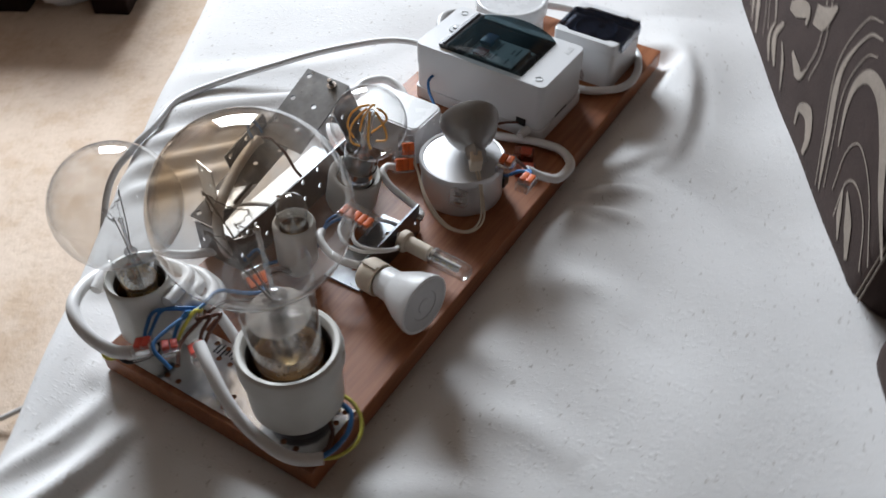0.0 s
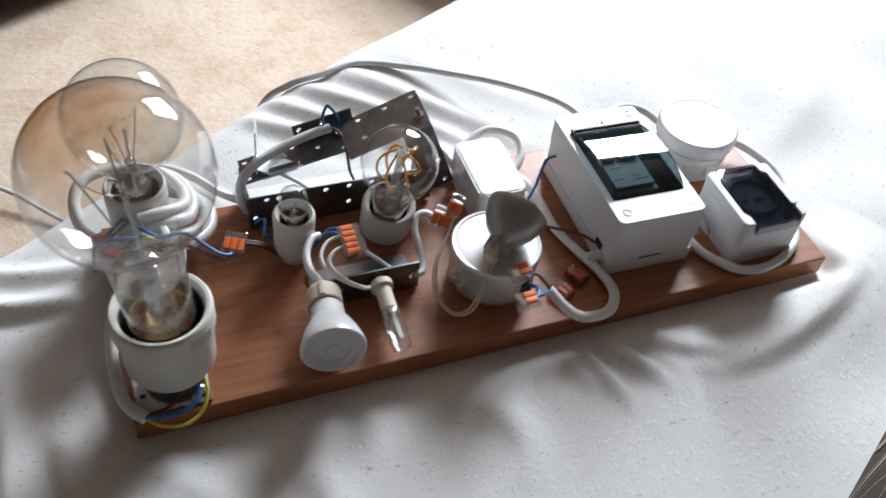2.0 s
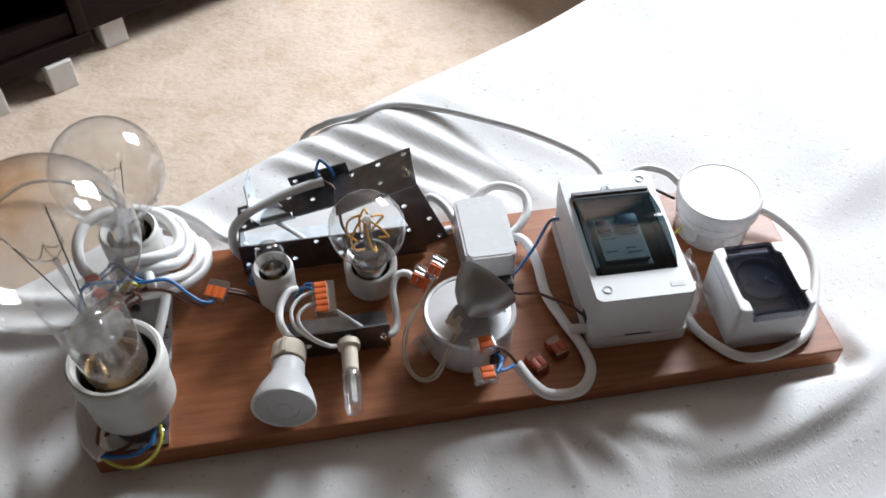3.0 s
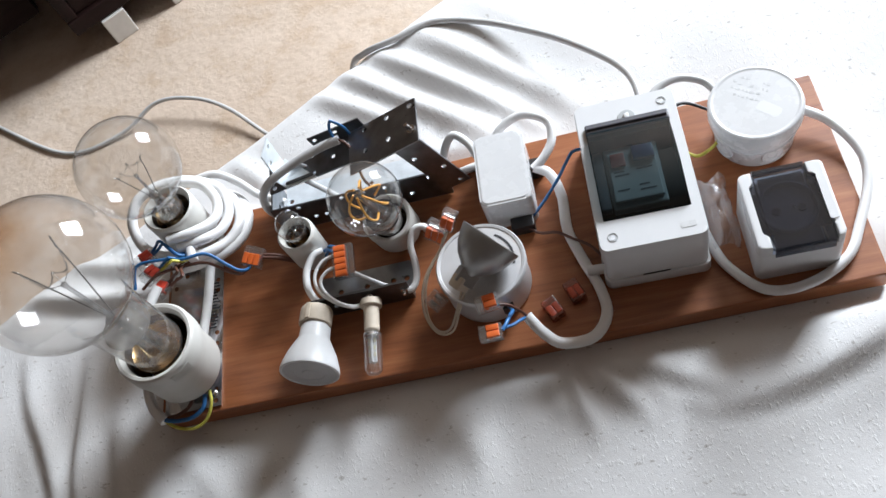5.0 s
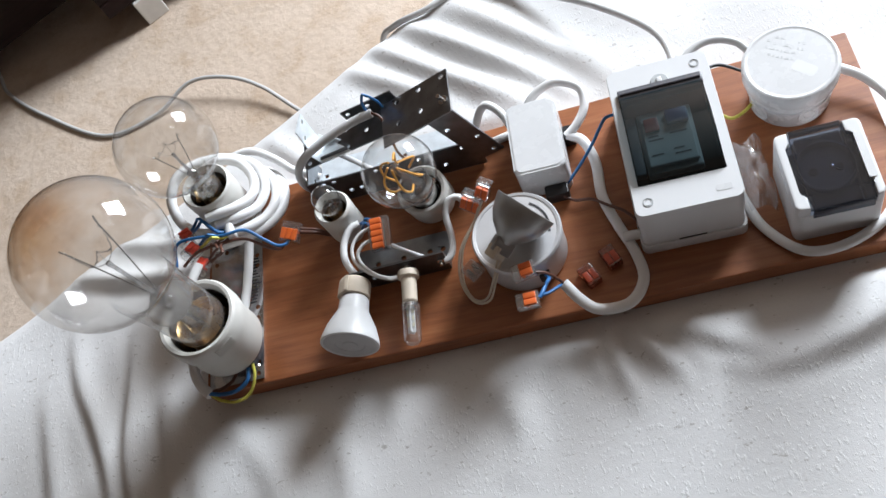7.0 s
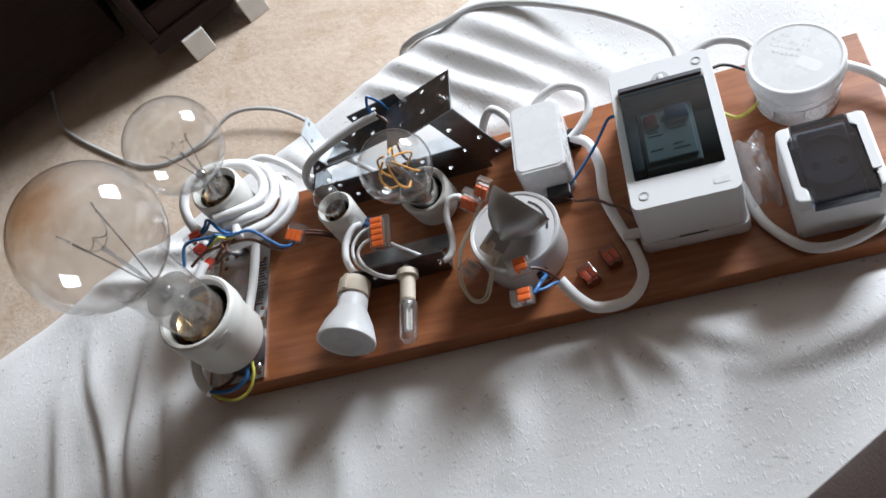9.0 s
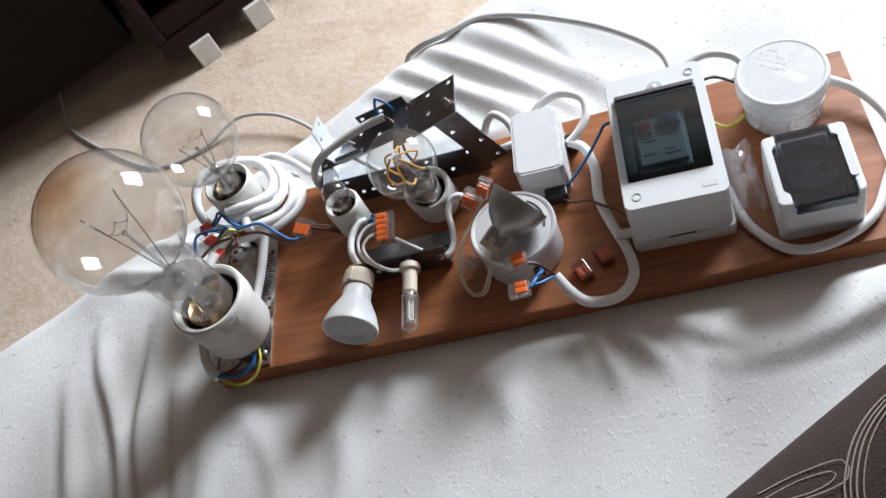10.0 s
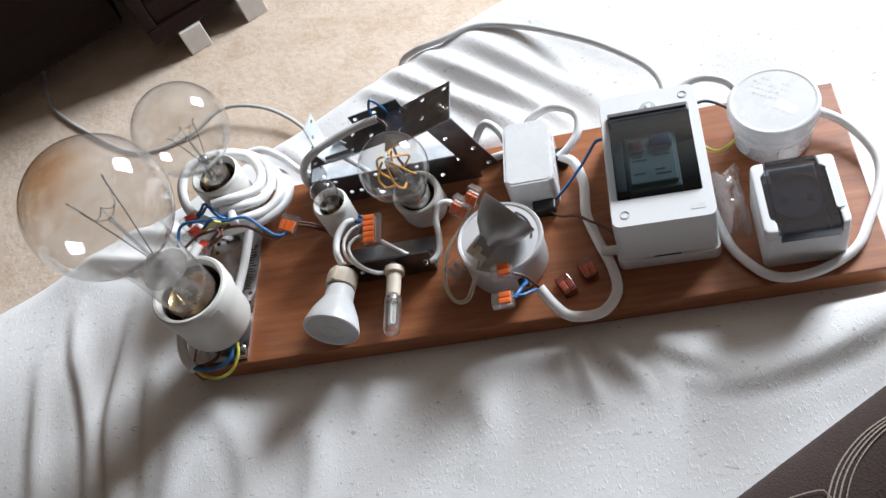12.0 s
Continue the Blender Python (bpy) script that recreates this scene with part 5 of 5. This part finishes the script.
for x in (-0.0032, 0.0032):
    part("lever", box(x - 0.0024, x + 0.0024, -0.0055, 0.0020, 0.0022, 0.0049, 0.0006), M_CLEARPL, clip)
    part("clamp", box(x - 0.0016, x + 0.0016, -0.0030, 0.0040, -0.0026, 0.0008, 0.0004), M_CHROME, clip)
connector(2, (0.3470, 0.0265, 0.0043), 25, 0, 0, M_RED, "spare clear and red wire connector lying on the board")
connector(2, (0.3665, 0.0385, 0.0043), 20, 0, 0, M_RED, "spare clear and red wire connector lying on the board")
connector(2, (-0.0010, 0.1400, 0.0420), 128, 12, 8, M_SCARLET)
connector(2, (0.0070, 0.1220, 0.0430), 140, 14, -8, M_SCARLET)
connector(2, (0.0170, 0.1050, 0.0410), 150, 10, 10, M_SCARLET)

# ---- cables ----
cord("white_cable", [(0.574, 0.156, 0.018), (0.596, 0.138, 0.014), (0.611, 0.108, 0.009), (0.609, 0.080, 0.006), (0.592, 0.045, 0.0052), (0.574, 0.018, 0.005), (0.541, 0.003, 0.005), (0.510, 0.005, 0.005), (0.488, 0.030, 0.005), (0.4795, 0.052, 0.009), (0.4760, 0.070, 0.012)],
     0.0040, M_PVC, "white round cable looping round the socket outlet", seg=12)
flat = thing("white_cable", "flat white cable with stripped blue and brown ends", "cable", Matrix.Translation((0.354, 0.160, 0.014)))
O = Vector((0.354, 0.160, 0.014))
rel = lambda pts: [Vector(q) - O for q in pts]
part("sheath", tube(rel([(0.354, 0.160, 0.014), (0.366, 0.152, 0.010), (0.372, 0.130, 0.0055), (0.371, 0.096, 0.0055), (0.378, 0.066, 0.0055), (0.387, 0.036, 0.0055), (0.388, 0.012, 0.0055), (0.374, -0.005, 0.0060), (0.350, -0.006, 0.008), (0.337, 0.003, 0.014), (0.327, 0.016, 0.024)]), 0.0046, 12, flat=0.8), M_PVC, flat)
strand("brown_conductor", rel([(0.327, 0.016, 0.025), (0.321, 0.019, 0.034), (0.315, 0.0205, 0.041), (0.309, 0.0200, 0.0450)]), 0.0013, M_BROWN, flat, "brown insulated conductor")
strand("blue_conductor", rel([(0.327, 0.016, 0.023), (0.321, 0.010, 0.030), (0.315, 0.0055, 0.034), (0.308, 0.0040, 0.0365)]), 0.0013, M_BLUE, flat, "blue insulated conductor")
cord("blue_wire", [(0.3135, 0.0300, 0.020), (0.3165, 0.0230, 0.024), (0.3150, 0.0170, 0.030), (0.3115, 0.0075, 0.036), (0.3080, 0.0020, 0.037)], 0.0016, M_BLUE, "short blue wire from the can", "wire")
cord("white_cable", [(0.2320, 0.0645, 0.0190), (0.2365, 0.0660, 0.0185), (0.2405, 0.0740, 0.0190), (0.2415, 0.0860, 0.0230), (0.2410, 0.1000, 0.0310), (0.2460, 0.1100, 0.0370), (0.2550, 0.1110, 0.0370), (0.2610, 0.1040, 0.0330)], 0.0030, M_PVC, "white cable arching from the bracket to the connectors")
for off in (0.0, 0.0022):
    cord("thin_lead", [(0.2835 + off, 0.0425 - off, 0.0465), (0.2730 + off, 0.0300, 0.030), (0.2620 + off, 0.0240 - off, 0.012), (0.2500, 0.0290 - off, 0.006), (0.2440 - off, 0.0460, 0.010), (0.2500 - off, 0.0680, 0.023), (0.2660, 0.0880, 0.033), (0.2730 + off, 0.0990, 0.0400)], 0.0010, M_STEATITE, "thin cream lead looping down beside the can", "wire", group="leads of the reflector lamp")
cord("white_cable", [(0.3085, 0.1785, 0.016), (0.3010, 0.1960, 0.022), (0.2890, 0.2060, 0.026), (0.2790, 0.2000, 0.018), (0.2730, 0.1860, 0.006), (0.2810, 0.1800, 0.0045), (0.305, 0.1830, 0.0045)], 0.0038, M_PVC, "white cable looping behind the transformer box")
cord("white_cable", [(0.3200, 0.1880, 0.012), (0.3300, 0.2020, 0.022), (0.3520, 0.2090, 0.027), (0.3730, 0.1980, 0.025), (0.3740, 0.1800, 0.021), (0.3640, 0.1660, 0.017), (0.3530, 0.1590, 0.013)], 0.0040, M_PVC, "white cable looping behind the transformer box")
cord("blue_wire", [(0.3965, 0.1560, 0.030), (0.3890, 0.1560, 0.029), (0.3820, 0.1510, 0.023), (0.3710, 0.1380, 0.018), (0.3560, 0.1240, 0.012), (0.3420, 0.1120, 0.008)], 0.0014, M_BLUE, "blue wire from breaker box to terminal block", "wire")
cord("brown_wire", [(0.3380, 0.1060, 0.008), (0.3480, 0.0990, 0.005), (0.3620, 0.0930, 0.010), (0.3740, 0.0820, 0.013), (0.3860, 0.0720, 0.014), (0.3945, 0.0600, 0.014)], 0.0013, M_BROWN, "dark brown wire running to the breaker box", "wire")
cord("black_wire", [(0.4750, 0.1730, 0.034), (0.4900, 0.1770, 0.030), (0.5080, 0.1680, 0.024)], 0.0014, M_BLACK, "short black wire between breaker and junction box", "wire")
cord("yellow_green_wire", [(0.4755, 0.1420, 0.018), (0.4880, 0.1330, 0.014), (0.5000, 0.1360, 0.015), (0.5085, 0.1420, 0.016)], 0.0014, M_YELLOW, "yellow-green earth wire between the boxes", "wire")
cord("grey_cable", [(0.4560, 0.1770, 0.032), (0.4680, 0.1930, 0.036), (0.4880, 0.2000, 0.036), (0.5080, 0.1940, 0.032), (0.5180, 0.1790, 0.028)], 0.0034, M_PVC_GREY, "grey cable bridging the boxes")
cord("white_cable_stub", [(0.3940, 0.0500, 0.010), (0.3860, 0.0505, 0.010), (0.3805, 0.0510, 0.010)], 0.0042, M_PVC, "cut white cable stub at the breaker box")
cord("mains_cord", [(0.4480, 0.1765, 0.014), (0.4560, 0.2080, 0.016), (0.4470, 0.2480, 0.012), (0.4090, 0.2985, 0.003), (0.3670, 0.3400, -0.007), (0.3250, 0.3700, -0.012), (0.2780, 0.3860, -0.012), (0.2360, 0.3760, -0.012), (0.2020, 0.3760, -0.020),
     (0.1750, 0.3950, -0.060), (0.1450, 0.4250, -0.180), (0.0900, 0.4900, -0.340), (0.0200, 0.5550, -0.392), (-0.0600, 0.6150, -0.392), (-0.1300, 0.6850, -0.380), (-0.1900, 0.7200, -0.372), (-0.2600, 0.7350, -0.376), (-0.3300, 0.7050, -0.394), (-0.4300, 0.6950, -0.396),
     (-0.5560, 0.7800, -0.396), (-0.6400, 0.8560, -0.396), (-0.6700, 0.9100, -0.396), (-0.7050, 1.0000, -0.370), (-0.7700, 1.0700, -0.200), (-0.8600, 1.0600, 0.05), (-0.93, 1.0, 0.12)],
     0.0034, M_PVC_GREY, "long pale grey mains cord trailing off the sofa to the floor", seg=10)

# coil round the second holder
cord("white_cable_coil", [(0.036, 0.138, 0.050), (0.058, 0.143, 0.048), (0.070, 0.158, 0.036), (0.075, 0.180, 0.033), (0.066, 0.204, 0.036), (0.040, 0.216, 0.042), (0.014, 0.212, 0.050), (-0.006, 0.200, 0.052), (-0.014, 0.180, 0.046), (-0.010, 0.162, 0.034), (0.004, 0.152, 0.026), (0.014, 0.152, 0.020)], 0.0048, M_PVC, "white cable coiled round the porcelain lamp holder", seg=12)
cord("white_cable_coil", [(0.020, 0.133, 0.042), (0.040, 0.131, 0.043), (0.062, 0.135, 0.039), (0.077, 0.150, 0.030), (0.083, 0.172, 0.026), (0.074, 0.198, 0.023), (0.054, 0.216, 0.022), (0.034, 0.228, 0.022)], 0.0048, M_PVC, "white cable bundled in front of the lamp holder", seg=12)
cord("white_cable_coil", [(0.024, 0.128, 0.033), (0.048, 0.128, 0.034), (0.072, 0.138, 0.029), (0.085, 0.158, 0.021), (0.087, 0.182, 0.018), (0.074, 0.205, 0.014), (0.050, 0.220, 0.011)], 0.0050, M_PVC, "white cable bundled round the lamp holder", seg=12)
cord("white_cable_coil", [(0.030, 0.143, 0.058), (0.052, 0.147, 0.056), (0.067, 0.162, 0.046), (0.068, 0.184, 0.042), (0.055, 0.204, 0.045), (0.036, 0.210, 0.048), (0.018, 0.206, 0.046)], 0.0047, M_PVC, "white cable looped tightly round the lamp holder", seg=12)
tie = box(-0.0040, 0.0040, -0.0125, 0.0095, -0.0085, 0.0085, 0.0030, 3)
solid("cable_tie", tie, M_PVC, "white tape strap round the cable bundle", "cable tie", Matrix.Translation((0.047, 0.1365, 0.0440)) @ Matrix.Rotation(0.15, 4, "Z"))
cord("white_cable", [(0.034, 0.224, 0.030), (0.058, 0.226, 0.030), (0.080, 0.214, 0.026), (0.097, 0.200, 0.018), (0.113, 0.194, 0.010), (0.121, 0.190, 0.008)], 0.0038, M_PVC, "white cable running from the coil into the channel")
cord("blue_wire", [(-0.006, 0.108, 0.046), (-0.002, 0.126, 0.054), (0.018, 0.128, 0.054), (0.042, 0.124, 0.053), (0.062, 0.126, 0.050), (0.076, 0.118, 0.040), (0.086, 0.112, 0.034), (0.093, 0.1130, 0.0305), (0.0955, 0.1170, 0.0300)], 0.0015, M_BLUE, "blue wire along the cable bundle", "wire")
cord("brown_wire", [(0.000, 0.108, 0.044), (0.014, 0.118, 0.046), (0.040, 0.121, 0.046), (0.060, 0.121, 0.043), (0.076, 0.113, 0.035), (0.088, 0.1095, 0.0310), (0.0930, 0.1165, 0.0300)], 0.0014, M_BROWN, "brown wire along the cable bundle", "wire")
cord("black_wire", [(0.0208, 0.1508, 0.0150), (0.0150, 0.1500, 0.0155), (0.0040, 0.1545, 0.0150), (-0.0040, 0.1600, 0.0165), (-0.0070, 0.1620, 0.0230), (-0.0060, 0.1610, 0.0300)], 0.0015, M_BLACK, "short black wire into the side of the lamp holder", "wire")
cord("yellow_green_wire", [(-0.0070, 0.1630, 0.0250), (-0.0120, 0.1650, 0.0250), (-0.0150, 0.1680, 0.0290), (-0.0140, 0.1690, 0.0350)], 0.0010, M_YELLOW, "cut yellow-green earth wire end beside the lamp holder", "wire")
for dz, dy in ((0, 0), (0.003, 0.003)):
    cord("dark_wire", [(0.107, 0.122 + dy, 0.030), (0.120, 0.121 + dy, 0.024), (0.130, 0.122, 0.012 + dz), (0.138, 0.124, 0.006 + dz)], 0.0016, M_BROWN, "short dark wire into the candle holder", "wire")
cord("blue_wire", [(0.141, 0.140, 0.006), (0.128, 0.144, 0.010), (0.124, 0.136, 0.020), (0.128, 0.150, 0.024), (0.122, 0.160, 0.012)], 0.0014, M_BLUE, "blue wire behind the candle holder", "wire")
cord("white_cable", [(0.060, 0.142, 0.036), (0.056, 0.122, 0.028), (0.048, 0.096, 0.016), (0.042, 0.074, 0.010), (0.040, 0.064, 0.009)], 0.0042, M_PVC, "white cable crossing the perforated plate")
spots = ((-0.0010, 0.1400, 0.0420), (0.0070, 0.1220, 0.0430), (0.0170, 0.1050, 0.0410))
for k, (mat, col, c, dx) in enumerate(((M_BLUE, "blue", 0, 0.0), (M_BLUE, "blue", 0, 0.004), (M_BLUE, "blue", 1, 0.002), (M_YELLOW, "yellow-green", 1, 0.006), (M_BROWN, "brown", 2, 0.0), (M_BROWN, "brown", 2, 0.005))):
    x, y, z = spots[c]
    cord(col.replace("-", "_") + "_wire", [(0.040 + dx, 0.134 - 0.002 * k, 0.046), (0.034 + dx, 0.132 - 0.003 * k, 0.054 - 0.001 * k), (x + 0.022 + dx, y + 0.006 - dx, z + 0.014), (x + 0.013 + dx * 0.7, y + 0.008 - dx * 0.9, z + 0.005), (x + 0.006 + dx * 0.5, y + 0.005 - dx * 0.5, z)], 0.0014, mat, col + " wire curling into the connectors", "wire")
sup = thing("white_cable", "thick white cable with bare colored ends beside the large holder", "cable", Matrix.Translation((0.018, 0.104, 0.050)))
O2 = Vector((0.018, 0.104, 0.050))
rel2 = lambda pts: [Vector(q) - O2 for q in pts]
part("sheath", tube(rel2([(0.018, 0.104, 0.050), (0.008, 0.086, 0.046), (-0.001, 0.066, 0.036), (-0.005, 0.048, 0.025), (-0.0055, 0.031, 0.018), (-0.004, 0.016, 0.0135), (0.001, 0.005, 0.0115), (0.009, -0.004, 0.0100)]), 0.0045, 12), M_PVC, sup)
strand("yellow_green_conductor", rel2([(0.008, -0.003, 0.010), (0.018, -0.010, 0.006), (0.033, -0.0135, 0.005), (0.046, -0.009, 0.008), (0.053, 0.002, 0.014), (0.053, 0.012, 0.018)]), 0.0014, M_YELLOW, sup, "yellow-green earth conductor")
strand("blue_conductor", rel2([(0.008, -0.003, 0.011), (0.020, -0.006, 0.010), (0.035, -0.006, 0.011), (0.046, 0.000, 0.014), (0.048, 0.010, 0.016)]), 0.0019, M_BLUE, sup, "blue conductor")
strand("brown_conductor", rel2([(0.008, -0.002, 0.011), (0.020, -0.001, 0.010), (0.030, 0.004, 0.010), (0.034, 0.010, 0.011)]), 0.0016, M_BROWN, sup, "brown conductor")

# wiring of the spot and capsule lamps
cord("white_cable", [(0.1640, 0.1120, 0.034), (0.1560, 0.1080, 0.036), (0.1490, 0.0960, 0.034), (0.1480, 0.0820, 0.031), (0.1530, 0.0700, 0.028), (0.1570, 0.0660, 0.027)], 0.0032, M_PVC, "short white cable curling to the spot lamp socket")
for k in range(2):
    cord("thin_lead", [(0.1775, 0.1000 - 0.012 * k, 0.0420), (0.1660 + 0.004 * k, 0.0960 - 0.010 * k, 0.042), (0.1580 + 0.005 * k, 0.0850 - 0.006 * k, 0.040), (0.1600 + 0.005 * k, 0.0720 - 0.002 * k, 0.036), (0.1720 + 0.003 * k, 0.0610 - 0.001 * k, 0.031), (0.1860, 0.0560 + 0.001 * k, 0.025), (0.1930, 0.0590, 0.022)], 0.0015, M_PVC, "thin white lead between connector and sockets", "wire", group="leads of the capsule lamp")
for k in range(2):
    cord("blue_wire", [(0.1580, 0.1180, 0.012 + 0.008 * k), (0.1660, 0.1150, 0.026 + 0.004 * k), (0.1720, 0.1110 - 0.004 * k, 0.040), (0.1790, 0.1070 - 0.006 * k, 0.0420)], 0.0014, M_BLUE, "blue wire into the five-way connector", "wire")
cord("white_cable", [(0.1930, 0.0800, 0.040), (0.2000, 0.0770, 0.034), (0.2100, 0.0740, 0.024), (0.2180, 0.0720, 0.016)], 0.0016, M_PVC, "thin white wire down to the bracket", "wire")

# cable over the channel
gr = thing("grey_cable", "grey cable resting over the steel channel with bare ends", "cable", Matrix.Translation((0.120, 0.168, 0.010)))
O3 = Vector((0.120, 0.168, 0.010))
rel3 = lambda pts: [Vector(q) - O3 for q in pts]
part("sheath", tube(rel3([(0.126, 0.176, 0.008), (0.118, 0.172, 0.016), (0.113, 0.171, 0.032), (0.116, 0.175, 0.048), (0.130, 0.182, 0.058), (0.155, 0.190, 0.064), (0.178, 0.195, 0.068), (0.196, 0.197, 0.070)]), 0.0044, 12, flat=0.85), M_PVC_GREY, gr)
strand("brown_conductor", rel3([(0.195, 0.197, 0.071), (0.203, 0.191, 0.068), (0.206, 0.180, 0.056), (0.207, 0.172, 0.040), (0.212, 0.168, 0.028)]), 0.0013, M_BROWN, gr, "brown conductor")
strand("blue_conductor", rel3([(0.192, 0.199, 0.071), (0.191, 0.202, 0.079), (0.1945, 0.2030, 0.0885), (0.1965, 0.2030, 0.0885), (0.203, 0.203, 0.078), (0.206, 0.202, 0.068)]), 0.0013, M_BLUE, gr, "blue conductor loop")
cord("white_strap", [(0.150, 0.190, 0.036), (0.165, 0.180, 0.030), (0.182, 0.170, 0.018), (0.190, 0.167, 0.008)], 0.0026, M_PVC, "white strap hanging inside the channel", "cable", flat=0.4)

# crumpled film between breaker box and outlet
film = bmesh.new()
n = 22
grid = []
for i in range(n + 1):
    row = []
    for j in range(n + 1):
        f, g = i / n, j / n
        crease = noise.noise(Vector((f * 2.6, g * 3.4, 2))) + 0.5 * abs(noise.noise(Vector((f * 6, g * 7, 7))))
        row.append(film.verts.new((0.025 * f + 0.003 * crease, 0.058 * g + 0.004 * noise.noise(Vector((f * 3, g * 3, 5))), 0.006 + 0.021 * math.sin(math.pi * f) ** 0.7 * (0.55 + 0.45 * math.sin(math.pi * g)) + 0.008 * crease + 0.010 * g)))
    grid.append(row)
for i in range(n):
    for j in range(n):
        film.faces.new((grid[i][j], grid[i + 1][j], grid[i + 1][j + 1], grid[i][j + 1]))
bmesh.ops.solidify(film, geom=film.faces[:], thickness=0.0003)
solid("plastic_bag", film, M_FOIL, "crumpled clear plastic bag tucked between the boxes", "plastic bag", Matrix.Translation((0.4775, 0.0440, 0.0)))

# ---- on the floor by the window ----
chest = thing("chest", "dark square legs under an unseen chest body added to shade the carpet", "chest", ROOM @ Matrix.Translation((1.228, 0.55, FLOOR)))
# body is out of view, added to block window light from the carpet
part("body", box(0, 0.36, 0, 0.36, 0.105, 0.30, 0.004), M_DARKWOOD, chest)
for x in (0.0, 0.29):
    for y in (0.038, 0.238):
        part("leg", box(x, x + 0.07, y, y + 0.07, 0, 0.1048, 0.003), M_DARKWOOD, chest)
rag = bmesh.new()
bmesh.ops.create_icosphere(rag, subdivisions=4, radius=0.055)
for v in rag.verts:
    v.co *= 1 + 0.35 * noise.noise(v.co * 18) + 0.15 * noise.noise(v.co * 45)
    v.co.z = max(-0.03, v.co.z * 0.7)
    v.co.z += 0.03
solid("crumpled_cloth", rag, M_SHEET, "crumpled white cloth lying on the carpet", "cloth", ROOM @ Matrix.Translation((1.29, 0.725, FLOOR)))
